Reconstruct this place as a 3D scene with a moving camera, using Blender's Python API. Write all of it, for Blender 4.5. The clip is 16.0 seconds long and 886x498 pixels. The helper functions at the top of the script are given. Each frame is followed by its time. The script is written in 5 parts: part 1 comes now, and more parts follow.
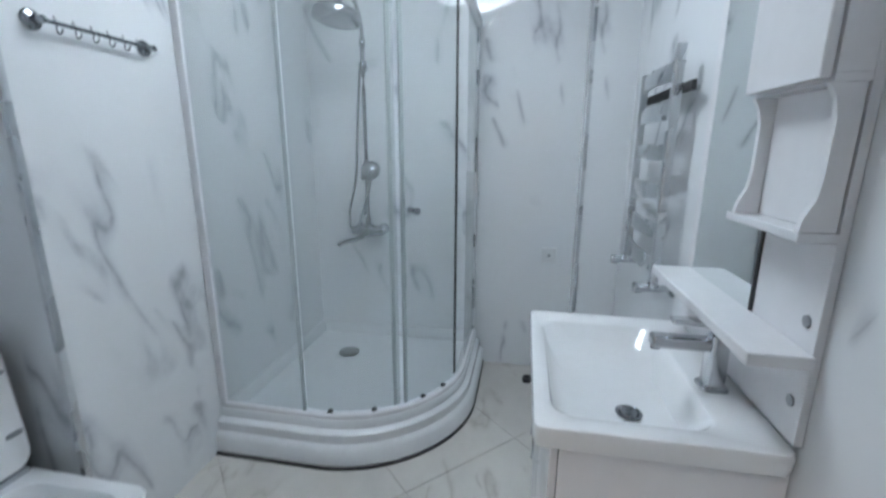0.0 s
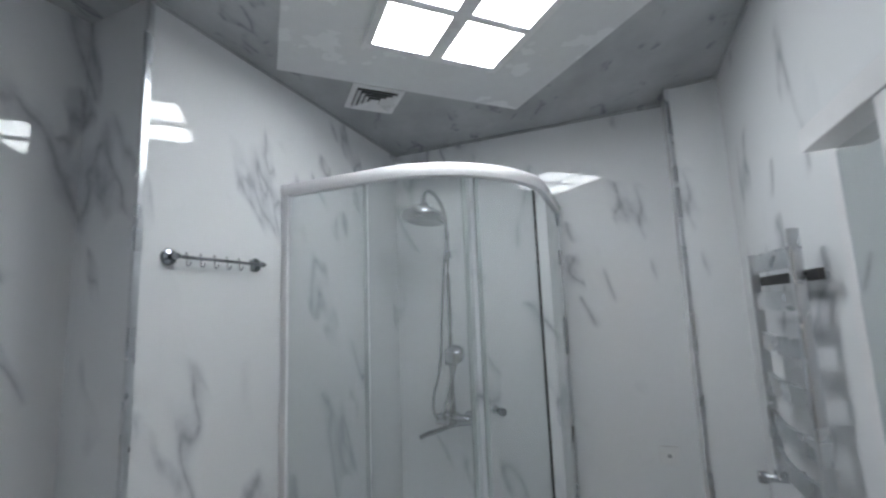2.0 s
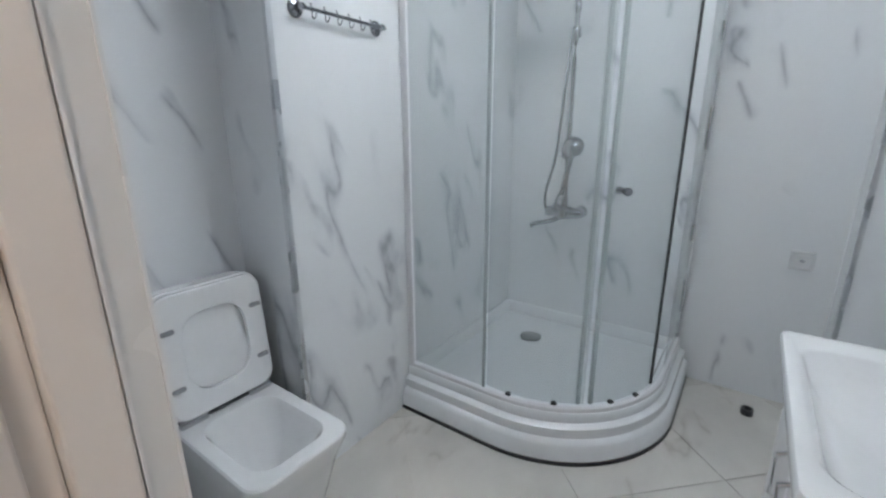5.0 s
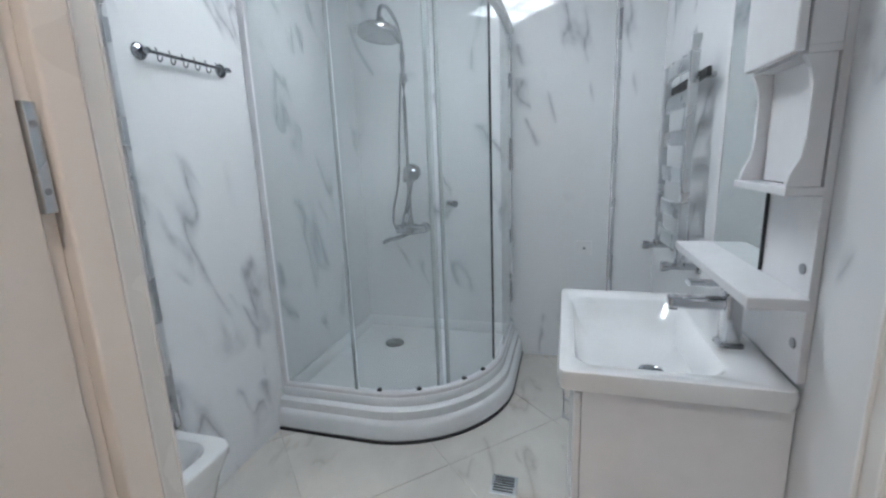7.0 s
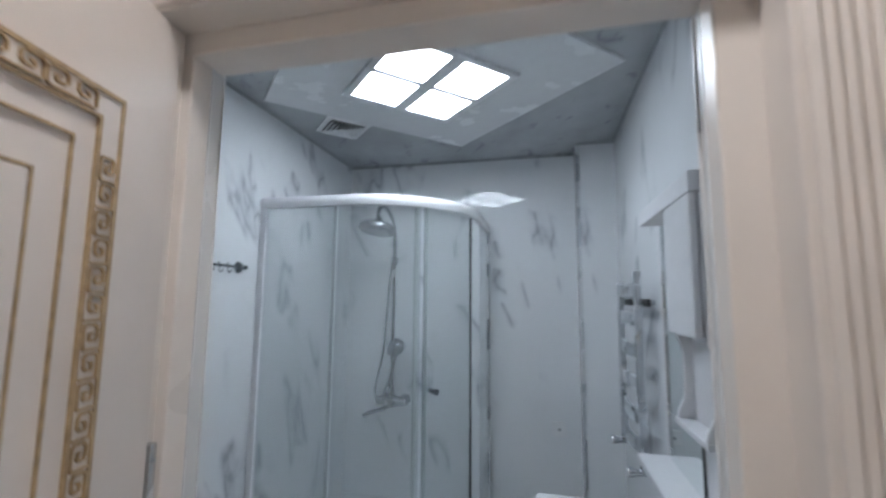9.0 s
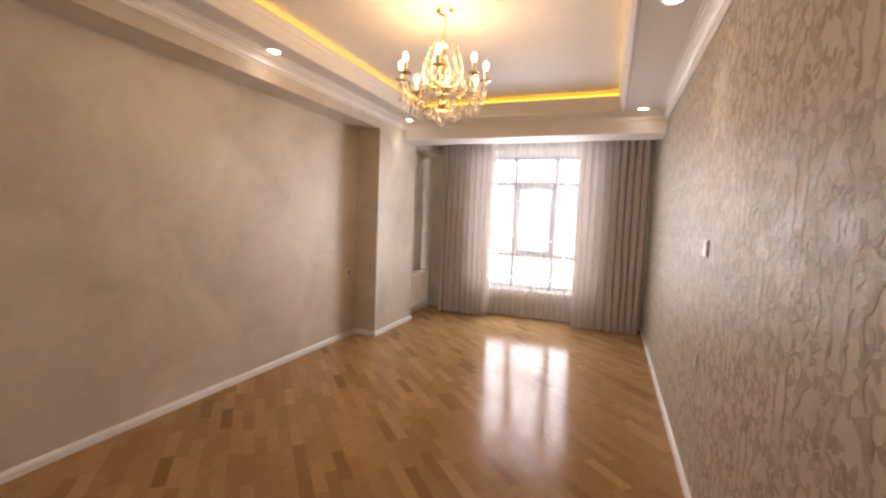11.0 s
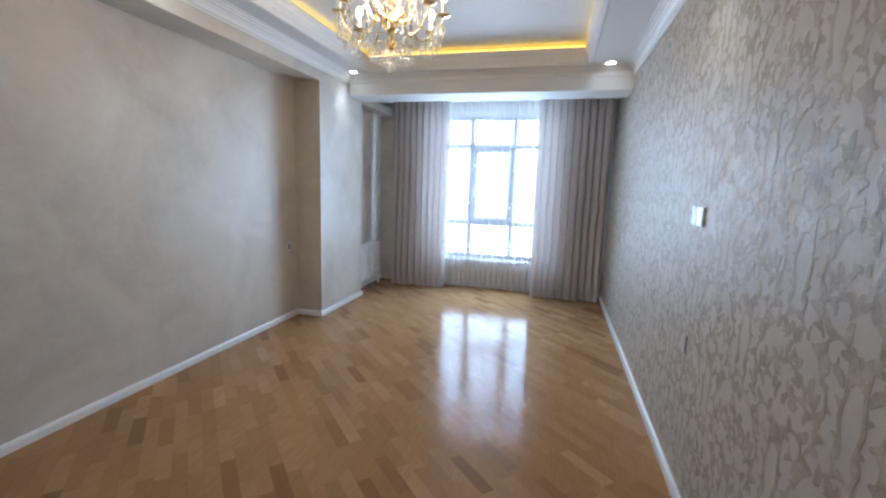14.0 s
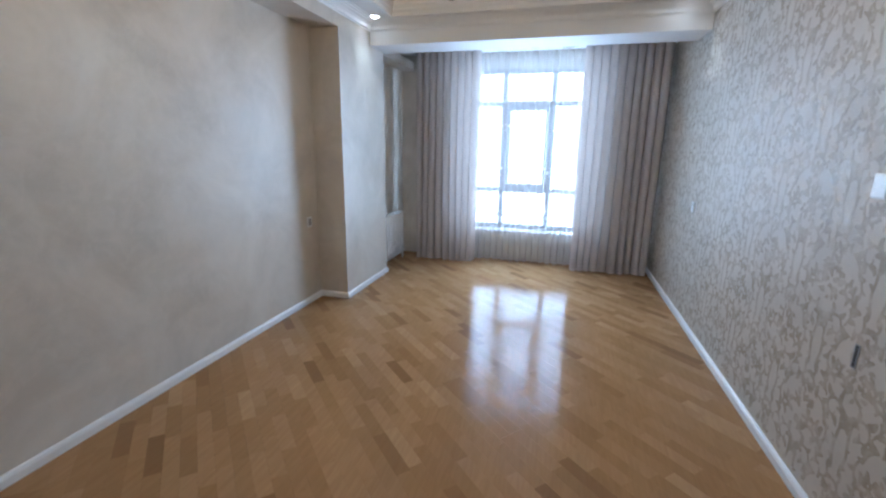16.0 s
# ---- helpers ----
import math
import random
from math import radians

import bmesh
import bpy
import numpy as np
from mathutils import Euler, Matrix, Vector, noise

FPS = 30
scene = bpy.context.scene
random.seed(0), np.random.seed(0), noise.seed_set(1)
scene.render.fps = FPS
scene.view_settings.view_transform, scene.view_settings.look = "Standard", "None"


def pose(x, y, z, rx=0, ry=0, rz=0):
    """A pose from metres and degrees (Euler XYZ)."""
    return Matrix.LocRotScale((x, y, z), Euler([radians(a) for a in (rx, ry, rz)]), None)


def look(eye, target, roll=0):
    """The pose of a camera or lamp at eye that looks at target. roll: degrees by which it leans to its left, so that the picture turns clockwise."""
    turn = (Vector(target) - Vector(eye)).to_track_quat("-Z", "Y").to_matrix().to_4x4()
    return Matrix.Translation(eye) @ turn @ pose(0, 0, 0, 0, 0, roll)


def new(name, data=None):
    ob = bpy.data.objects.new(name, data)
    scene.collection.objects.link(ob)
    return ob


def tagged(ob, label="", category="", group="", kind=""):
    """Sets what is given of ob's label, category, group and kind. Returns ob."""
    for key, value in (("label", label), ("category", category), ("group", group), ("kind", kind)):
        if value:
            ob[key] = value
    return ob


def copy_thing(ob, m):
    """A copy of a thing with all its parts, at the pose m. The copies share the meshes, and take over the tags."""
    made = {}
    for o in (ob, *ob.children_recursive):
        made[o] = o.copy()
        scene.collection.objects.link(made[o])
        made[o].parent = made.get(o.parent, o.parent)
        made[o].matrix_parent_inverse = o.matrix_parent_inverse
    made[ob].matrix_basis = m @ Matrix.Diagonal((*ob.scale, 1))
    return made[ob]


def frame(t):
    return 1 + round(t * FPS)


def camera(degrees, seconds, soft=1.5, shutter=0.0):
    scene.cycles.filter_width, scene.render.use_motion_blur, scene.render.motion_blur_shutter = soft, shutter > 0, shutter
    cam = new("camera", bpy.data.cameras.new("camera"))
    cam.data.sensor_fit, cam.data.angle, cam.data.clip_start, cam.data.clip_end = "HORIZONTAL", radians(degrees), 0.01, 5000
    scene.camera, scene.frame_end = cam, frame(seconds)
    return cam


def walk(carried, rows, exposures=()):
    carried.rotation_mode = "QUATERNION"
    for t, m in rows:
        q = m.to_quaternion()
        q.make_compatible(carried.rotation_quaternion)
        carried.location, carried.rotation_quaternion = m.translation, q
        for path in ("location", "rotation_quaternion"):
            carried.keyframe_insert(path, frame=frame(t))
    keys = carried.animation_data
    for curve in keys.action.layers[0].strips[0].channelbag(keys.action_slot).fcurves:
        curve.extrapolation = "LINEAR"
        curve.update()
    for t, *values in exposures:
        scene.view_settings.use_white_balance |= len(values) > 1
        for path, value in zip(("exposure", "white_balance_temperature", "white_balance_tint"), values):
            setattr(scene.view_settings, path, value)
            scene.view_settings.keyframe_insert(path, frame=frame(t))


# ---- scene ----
cam = camera(91.9, 16.0, soft=2.3, shutter=0.4)
PATH = [
    (0, (1.313, -2.56, 1.354), (0.954, -0.647, 0.894), 0.2),
    (0.5, (1.302, -2.514, 1.409), (1.048, -0.54, 1.218), -0.8),
    (1, (1.333, -2.477, 1.464), (0.994, -0.506, 1.484), -0.6),
    (1.5, (1.353, -2.465, 1.498), (0.823, -0.546, 1.694), -2.8),
    (2, (1.322, -2.459, 1.488), (0.576, -0.624, 1.76), -2.2),
    (2.5, (1.3, -2.448, 1.518), (0.241, -0.774, 1.789), -1.0),
    (3, (1.245, -2.459, 1.511), (-0.092, -0.993, 1.762), -1.8),
    (3.5, (1.251, -2.43, 1.456), (-0.132, -0.986, 1.492), -2.1),
    (4, (1.225, -2.435, 1.396), (-0.11, -0.967, 1.14), -1.8),
    (4.5, (1.223, -2.441, 1.328), (-0.016, -0.953, 0.829), -1.5),
    (7, (1.362, -2.723, 1.295), (0.816, -0.842, 0.888), -2.2),
    (7.5, (1.386, -2.757, 1.364), (0.814, -0.87, 1.031), 0.3),
    (8, (1.406, -2.79, 1.442), (0.811, -0.891, 1.241), 1.0),
    (8.5, (1.422, -2.837, 1.525), (0.811, -0.933, 1.474), 1.2),
    (9, (1.395, -2.916, 1.549), (0.94, -0.981, 1.776), 0.5),
    (9.1, (1.383, -2.957, 1.572), (1.031, -1.003, 1.814), -0.2),
    (9.3, (1.392, -3.001, 1.57), (1.236, -1.026, 1.84), -1.0),
    (9.5, (1.45, -3.023, 1.537), (1.619, -1.053, 1.839), -2.5),
    (9.6, (1.476, -3.018, 1.534), (1.868, -1.08, 1.831), -2.8),
    (9.7, (1.52, -3.04, 1.546), (2.188, -1.171, 1.793), -3.6),
    (9.8, (1.592, -3.093, 1.533), (2.51, -1.33, 1.758), -2.9),
    (10, (1.662, -3.113, 1.431), (3.055, -1.686, 1.586), -1.9),
    (10.2, (1.723, -3.151, 1.4), (3.357, -1.998, 1.427), -1.3),
    (12.5, (2.042, -2.969, 1.386), (3.964, -2.456, 1.178), 3.6),
    (13, (2.081, -2.956, 1.384), (4.002, -2.464, 1.129), 3.2),
    (13.5, (2.203, -2.955, 1.399), (4.121, -2.462, 1.121), 2.5),
    (14, (2.294, -2.947, 1.387), (4.209, -2.449, 1.09), 1.9),
    (14.5, (2.363, -2.937, 1.379), (4.253, -2.382, 1.032), 0.8),
    (15, (2.43, -2.839, 1.368), (4.302, -2.269, 0.953), 0.7),
    (15.5, (2.571, -2.654, 1.386), (4.444, -2.118, 0.934), 1.0),
    (16, (2.688, -2.521, 1.391), (4.567, -2.012, 0.928), 0.9),
]
walk(cam, [(t, look(e, g, r)) for t, e, g, r in PATH], exposures=[
    (0, 0.03, 6050, 10), (0.5, -0.03, 6250, 10), (1.0, -0.14, 6450, 12), (1.5, -0.32, 6600, 12), (2.0, -0.37, 6650, 13), (3.0, -0.40, 6550, 13), (4.0, -0.12, 6500, 13), (4.5, 0.0, 6500, 13), (7.0, 0.06, 6400, 12), (8.0, -0.02, 6250, 12), (8.5, -0.27, 6150, 12),
    (9.0, -0.45, 6050, 12), (9.3, -0.5, 6200, 12), (9.6, -0.55, 6500, 12), (9.8, -0.65, 8000, 20), (10.0, -0.90, 10300, 42), (10.2, -0.88, 11800, 42), (12.3, -1.08, 6300, 12), (13.0, -1.02, 6100, 12), (14.5, -0.98, 5900, 12), (16.0, -1.0, 5800, 12)])

# ---- world and light ----
world = bpy.data.worlds.new("sky")
scene.world = world
world.use_nodes = True
wn = world.node_tree.nodes
sky = wn.new("ShaderNodeTexSky")
sky.sky_type = 'NISHITA'
sky.sun_disc = False
sky.sun_elevation = radians(48)
sky.sun_rotation = radians(200)
world.node_tree.links.new(sky.outputs[0], wn["Background"].inputs[0])
wn["Background"].inputs[1].default_value = 0.12


def lamp(name, kind, m, energy, colour, size=0.1, size_y=None, cone=None):
    data = bpy.data.lights.new(name, kind)
    data.energy, data.color = energy, colour
    if kind == 'AREA':
        data.shape = 'RECTANGLE' if size_y else 'SQUARE'
        data.size = size
        if size_y:
            data.size_y = size_y
    else:
        data.shadow_soft_size = size
    if cone:
        data.spot_size, data.spot_blend = radians(cone), 0.9
    ob = new(name, data)
    ob.matrix_world = m
    return ob


sun_data = bpy.data.lights.new("sun", 'SUN')
sun_data.energy, sun_data.angle, sun_data.color = 3.0, radians(0.5), (1.0, 0.95, 0.88)
sun_ob = new("sun", sun_data)
sun_ob.matrix_world = look((0, 0, 30), (-8, -20, 0))
# Daylight of the sky in the living-room window.
lamp("window_daylight", 'AREA', look((8.35, -2.1, 1.35), (0, -2.1, 1.25)), 680, (0.52, 0.745, 1.0), 1.9, 2.0)
# Assumed hall ceiling light, unseen; lights the hall walls and door casing.
lamp("assumed_hall_light", 'SPOT', pose(1.28, -2.87, 2.585), 58, (1.0, 0.905, 0.82), 0.06, cone=165)

# ---- materials ----
def node_mat(name):
    m = bpy.data.materials.new(name)
    m.use_nodes = True
    return m, m.node_tree.nodes, m.node_tree.links, m.node_tree.nodes["Principled BSDF"]


def setp(p, colour=None, rough=None, metal=None, coat=None, sheen=None):
    if colour is not None:
        p.inputs["Base Color"].default_value = (*colour, 1)
    if rough is not None:
        p.inputs["Roughness"].default_value = rough
    if metal is not None:
        p.inputs["Metallic"].default_value = metal
    if coat is not None:
        p.inputs["Coat Weight"].default_value = coat
        p.inputs["Coat Roughness"].default_value = 0.08
    if sheen is not None:
        p.inputs["Sheen Weight"].default_value = sheen


def coords(n, l, scale=(1, 1, 1), turn=(0, 0, 0)):
    tc, mp = n.new("ShaderNodeTexCoord"), n.new("ShaderNodeMapping")
    mp.inputs["Scale"].default_value = scale
    mp.inputs["Rotation"].default_value = [radians(a) for a in turn]
    l.new(tc.outputs["Object"], mp.inputs["Vector"])
    return mp.outputs["Vector"]


def noise_tex(n, l, vec, scale, detail=4, rough=0.55, dist=0.0):
    t = n.new("ShaderNodeTexNoise")
    t.inputs["Scale"].default_value, t.inputs["Detail"].default_value = scale, detail
    t.inputs["Roughness"].default_value, t.inputs["Distortion"].default_value = rough, dist
    if vec is not None:
        l.new(vec, t.inputs["Vector"])
    return t.outputs["Fac"]


def ramp(n, l, fac, stops, ease='LINEAR'):
    r = n.new("ShaderNodeValToRGB")
    r.color_ramp.interpolation = ease
    els = r.color_ramp.elements
    while len(els) < len(stops):
        els.new(0.5)
    for e, (pos, c) in zip(els, stops):
        e.position = pos
        e.color = (*c, 1) if len(c) == 3 else c
    l.new(fac, r.inputs[0])
    return r.outputs[0]


def mth(n, l, op, a, b=None, clamp=False):
    m = n.new("ShaderNodeMath")
    m.operation, m.use_clamp = op, clamp
    for i, v in enumerate((a, b)):
        if v is None:
            continue
        if isinstance(v, (int, float)):
            m.inputs[i].default_value = v
        else:
            l.new(v, m.inputs[i])
    return m.outputs[0]


def mixc(n, l, fac, a, b):
    m = n.new("ShaderNodeMix")
    m.data_type = 'RGBA'
    for i, v in ((0, fac), (6, a), (7, b)):
        if isinstance(v, (int, float)):
            m.inputs[i].default_value = v
        elif isinstance(v, tuple):
            m.inputs[i].default_value = (*v, 1)
        else:
            l.new(v, m.inputs[i])
    return m.outputs[2]


def bump(n, l, p, height, strength=0.2, dist=0.01):
    b = n.new("ShaderNodeBump")
    b.inputs["Strength"].default_value, b.inputs["Distance"].default_value = strength, dist
    l.new(height, b.inputs["Height"])
    l.new(b.outputs[0], p.inputs["Normal"])


def simple(name, colour, rough, metal=0.0, vary=0.06, scale=18, coat=None, bumps=0.0):
    """A plain surface with slight mottling and unequal gloss."""
    m, n, l, p = node_mat(name)
    setp(p, colour, rough, metal, coat)
    v = coords(n, l)
    f = noise_tex(n, l, v, scale, 5)
    lo, hi = tuple(c * (1 - vary) for c in colour), tuple(min(1, c * (1 + vary)) for c in colour)
    l.new(ramp(n, l, f, [(0.3, lo), (0.7, hi)]), p.inputs["Base Color"])
    g = noise_tex(n, l, v, scale * 0.3, 3)
    l.new(ramp(n, l, g, [(0.3, (rough * 0.8,) * 3), (0.75, (min(1, rough * 1.25),) * 3)]), p.inputs["Roughness"])
    if bumps:
        bump(n, l, p, noise_tex(n, l, v, scale * 12, 3), bumps, 0.002)
    return m


def marble(name, base, vein, rough, cloud=0.05, amount=1.0, size=1.0, level=False):
    """White stone print: short leaning grey strokes with frayed side branches, sparsely strewn."""
    m, n, l, p = node_mat(name)
    tc, sp, cb = n.new("ShaderNodeTexCoord"), n.new("ShaderNodeSeparateXYZ"), n.new("ShaderNodeCombineXYZ")
    l.new(tc.outputs["Object"], sp.inputs[0])
    if level:
        l.new(sp.outputs[0], cb.inputs[0])
        l.new(sp.outputs[1], cb.inputs[1])
    else:
        l.new(mth(n, l, 'ADD', sp.outputs[0], sp.outputs[1]), cb.inputs[0])
        l.new(sp.outputs[2], cb.inputs[1])
    turn = n.new("ShaderNodeMapping")
    turn.inputs["Rotation"].default_value = (0, 0, radians(-17))
    turn.inputs["Location"].default_value = (3.7, 1.9, 0)
    l.new(cb.outputs[0], turn.inputs["Vector"])

    def lay(sx, sy, dz):
        mp = n.new("ShaderNodeMapping")
        mp.inputs["Scale"].default_value = (sx * size, sy * size, 1)
        mp.inputs["Location"].default_value = (dz, dz * 1.7, dz)
        l.new(turn.outputs[0], mp.inputs["Vector"])
        return mp.outputs[0]

    def strokes(sx, sy, dz, width, mask_scale, lo, hi):
        f = noise_tex(n, l, lay(sx, sy, dz), 1.0, 2.6, 0.48, 0.25)
        ridge = mth(n, l, 'ABSOLUTE', mth(n, l, 'SUBTRACT', f, 0.5))
        keep = ramp(n, l, noise_tex(n, l, lay(mask_scale * 1.25, mask_scale * 0.75, dz + 5.3), 1.0, 2.0, 0.5), [(lo, (0, 0, 0)), (hi, (1, 1, 1))], 'EASE')
        core = ramp(n, l, ridge, [(0.0, (1, 1, 1)), (width, (0.35, 0.35, 0.35)), (width * 2.6, (0, 0, 0))], 'EASE')
        halo = ramp(n, l, ridge, [(0.0, (1, 1, 1)), (width * 6, (0, 0, 0))], 'EASE')
        both = mth(n, l, 'ADD', mth(n, l, 'MULTIPLY', core, 0.62), mth(n, l, 'MULTIPLY', halo, 0.24))
        return mth(n, l, 'MULTIPLY', both, keep)

    main = strokes(3.0, 0.95, 3.1, 0.013, 2.0, 0.552, 0.602)
    side = strokes(4.4, 1.6, 11.0, 0.018, 2.8, 0.60, 0.66)
    fac = mth(n, l, 'MULTIPLY', mth(n, l, 'MAXIMUM', main, side), amount, clamp=True)
    fray = ramp(n, l, noise_tex(n, l, lay(26, 16, 31.0), 1.0, 3.0, 0.6), [(0.3, (0.6,) * 3), (0.6, (1, 1, 1))])
    fac = mth(n, l, 'MULTIPLY', fac, fray)
    clouds = ramp(n, l, noise_tex(n, l, lay(1.5, 1.0, 41.0), 1.0, 4.0), [(0.3, tuple(c * (1 - cloud) for c in base)), (0.7, base)])
    l.new(mixc(n, l, fac, clouds, vein), p.inputs["Base Color"])
    p.inputs["Specular IOR Level"].default_value = 0.45
    l.new(ramp(n, l, noise_tex(n, l, lay(7, 7, 3.0), 1.0, 3.0), [(0.3, (rough * 0.85,) * 3), (0.7, (rough * 1.3,) * 3)]), p.inputs["Roughness"])
    return m


M_MARBLE = marble("white_marble_panel", (0.80, 0.82, 0.84), (0.25, 0.27, 0.32), 0.022, 0.05, 0.82, 1.0)
M_BCEIL = marble("grey_marbled_ceiling_panel", (0.50, 0.52, 0.54), (0.20, 0.21, 0.24), 0.20, 0.25, 1.0, 2.3, True)
M_BPANEL = simple("white_ceiling_panel", (0.74, 0.76, 0.77), 0.25, vary=0.02)
M_TILE = marble("cream_stone_tile", (0.70, 0.675, 0.63), (0.40, 0.37, 0.33), 0.20, 0.24, 0.75, 1.5, True)
M_GROUT = simple("pale_grout", (0.60, 0.575, 0.53), 0.9)
M_ALU = simple("brushed_aluminium", (0.62, 0.64, 0.66), 0.28, 1.0)
M_CHROME = simple("chrome", (0.56, 0.57, 0.59), 0.10, 1.0, 0.02)
M_DKCHROME = simple("grey_chrome", (0.32, 0.33, 0.35), 0.16, 1.0, 0.05)
M_WHITE = simple("white_lacquer", (0.80, 0.80, 0.82), 0.22, vary=0.02)
M_CERAM = simple("white_glazed_ceramic", (0.84, 0.85, 0.86), 0.06, vary=0.015, coat=0.6)
M_ACRYL = simple("white_acrylic", (0.80, 0.82, 0.84), 0.16, vary=0.02)
M_BLACK = simple("black_rubber", (0.03, 0.03, 0.032), 0.5)
M_GREYP = simple("grey_plastic", (0.30, 0.31, 0.33), 0.45)
M_DRAIN = simple("dark_grey_drain", (0.10, 0.105, 0.11), 0.4)
M_WPLAST = simple("white_plastic", (0.76, 0.77, 0.78), 0.3, vary=0.02)
M_DOOR = simple("cream_painted_door", (0.74, 0.69, 0.65), 0.34, vary=0.05, scale=5, bumps=0.04)
M_TRIMP = simple("cream_painted_casing", (0.77, 0.73, 0.695), 0.32, vary=0.05, scale=6, bumps=0.04)
M_GOLD = simple("antique_gold_paint", (0.46, 0.34, 0.20), 0.42, 0.25, 0.25, 60)
M_BRASS = simple("polished_brass", (0.84, 0.68, 0.40), 0.20, 1.0, 0.1)
M_CEIL = simple("white_ceiling_paint", (0.80, 0.79, 0.78), 0.7, vary=0.025, scale=3, bumps=0.05)
M_CORN = simple("white_plaster_moulding", (0.82, 0.81, 0.80), 0.5, vary=0.02)
M_SKIRT = simple("white_skirting_paint", (0.80, 0.80, 0.80), 0.35, vary=0.03)
M_RADW = simple("white_enamel", (0.82, 0.82, 0.81), 0.25, vary=0.02)
M_FRAME = simple("dark_window_profile", (0.07, 0.075, 0.085), 0.35)
M_SUB = simple("screed", (0.12, 0.09, 0.06), 0.8)


def plaster(name, base, dark, light, gold=0.0):
    """Pearly decorative plaster with cloudy strokes."""
    m, n, l, p = node_mat(name)
    v = coords(n, l, (1, 1, 1), (0, 0, 0))
    a = noise_tex(n, l, v, 1.6, 6, 0.62, 0.6)
    b = noise_tex(n, l, v, 9, 5, 0.65, 1.2)
    c = ramp(n, l, a, [(0.30, dark), (0.5, base), (0.72, light)])
    l.new(mixc(n, l, mth(n, l, 'MULTIPLY', ramp(n, l, b, [(0.45, (0, 0, 0)), (0.72, (1, 1, 1))]), 0.35), c, light), p.inputs["Base Color"])
    l.new(ramp(n, l, b, [(0.35, (0.34,) * 3), (0.7, (0.52,) * 3)]), p.inputs["Roughness"])
    bump(n, l, p, b, 0.12, 0.004)
    return m


M_PLAST = plaster("pearl_beige_plaster", (0.60, 0.545, 0.475), (0.50, 0.45, 0.385), (0.70, 0.645, 0.575))
M_HALL = plaster("warm_cream_wall_plaster", (0.72, 0.65, 0.58), (0.68, 0.61, 0.54), (0.76, 0.69, 0.62))


def damask(name, lo, hi, rough, worn=None):
    """Pearly wallpaper skin; the raised figure fades to its ground where it is rubbed."""
    m, n, l, p = node_mat(name)
    v = coords(n, l)
    c = ramp(n, l, noise_tex(n, l, v, 5, 5, 0.65), [(0.3, lo), (0.7, hi)])
    if worn:
        rub = ramp(n, l, noise_tex(n, l, v, 17, 4, 0.7), [(0.40, (0, 0, 0)), (0.66, (1, 1, 1))])
        c = mixc(n, l, mth(n, l, 'MULTIPLY', rub, 0.85), c, worn)
    l.new(c, p.inputs["Base Color"])
    l.new(ramp(n, l, noise_tex(n, l, v, 11, 4), [(0.3, (rough * 0.85,) * 3), (0.7, (rough * 1.2,) * 3)]), p.inputs["Roughness"])
    bump(n, l, p, noise_tex(n, l, coords(n, l, (1, 1, 0.25)), 160, 3, 0.7), 0.18, 0.002)
    return m


M_RELIEF = damask("raised_damask_figure", (0.305, 0.245, 0.178), (0.385, 0.32, 0.242), 0.50, (0.53, 0.475, 0.41))
M_DAMASK = damask("pearl_wallpaper_ground", (0.515, 0.465, 0.408), (0.60, 0.55, 0.488), 0.52)


def wood(name, island):
    """Varnished oak strip; each strip with its own tone."""
    m, n, l, p = node_mat(name)
    tc = n.new("ShaderNodeTexCoord")
    mp = n.new("ShaderNodeMapping")
    mp.inputs["Rotation"].default_value = (0, 0, radians(-45))
    mp.inputs["Scale"].default_value = (1.6, 22, 1)
    geo = n.new("ShaderNodeNewGeometry")
    l.new(geo.outputs["Position"], mp.inputs["Vector"])
    rnd = geo.outputs["Random Per Island"] if island else n.new("ShaderNodeObjectInfo").outputs["Random"]
    add = n.new("ShaderNodeVectorMath")
    l.new(mp.outputs[0], add.inputs[0])
    comb = n.new("ShaderNodeCombineXYZ")
    l.new(mth(n, l, 'MULTIPLY', rnd, 37.0), comb.inputs[2])
    l.new(comb.outputs[0], add.inputs[1])
    grain = noise_tex(n, l, add.outputs[0], 2.2, 6, 0.6, 0.8)
    fine = noise_tex(n, l, add.outputs[0], 9, 4, 0.6)
    tone = ramp(n, l, rnd, [(0.0, (0.25, 0.135, 0.061)), (0.10, (0.335, 0.184, 0.083)), (0.5, (0.385, 0.216, 0.100)), (0.90, (0.43, 0.247, 0.120)), (1.0, (0.47, 0.282, 0.142))])
    c = mixc(n, l, mth(n, l, 'MULTIPLY', ramp(n, l, grain, [(0.35, (1, 1, 1)), (0.65, (0, 0, 0))]), 0.26), tone, (0.20, 0.10, 0.042))
    l.new(c, p.inputs["Base Color"])
    wear = noise_tex(n, l, geo.outputs["Position"], 3.5, 4)
    l.new(ramp(n, l, wear, [(0.3, (0.11,) * 3), (0.75, (0.21,) * 3)]), p.inputs["Roughness"])
    p.inputs["Specular IOR Level"].default_value = 0.085
    bump(n, l, p, mth(n, l, 'ADD', mth(n, l, 'MULTIPLY', wear, 1.0), mth(n, l, 'MULTIPLY', fine, 0.06)), 0.10, 0.004)
    return m


M_WOOD = wood("varnished_oak_strip", False)
M_WOODS = wood("varnished_oak_strips", True)


def emit(name, colour, strength):
    m, n, l, p = node_mat(name)
    setp(p, (0.8, 0.8, 0.8), 0.5)
    p.inputs["Emission Color"].default_value = (*colour, 1)
    p.inputs["Emission Strength"].default_value = strength
    return m


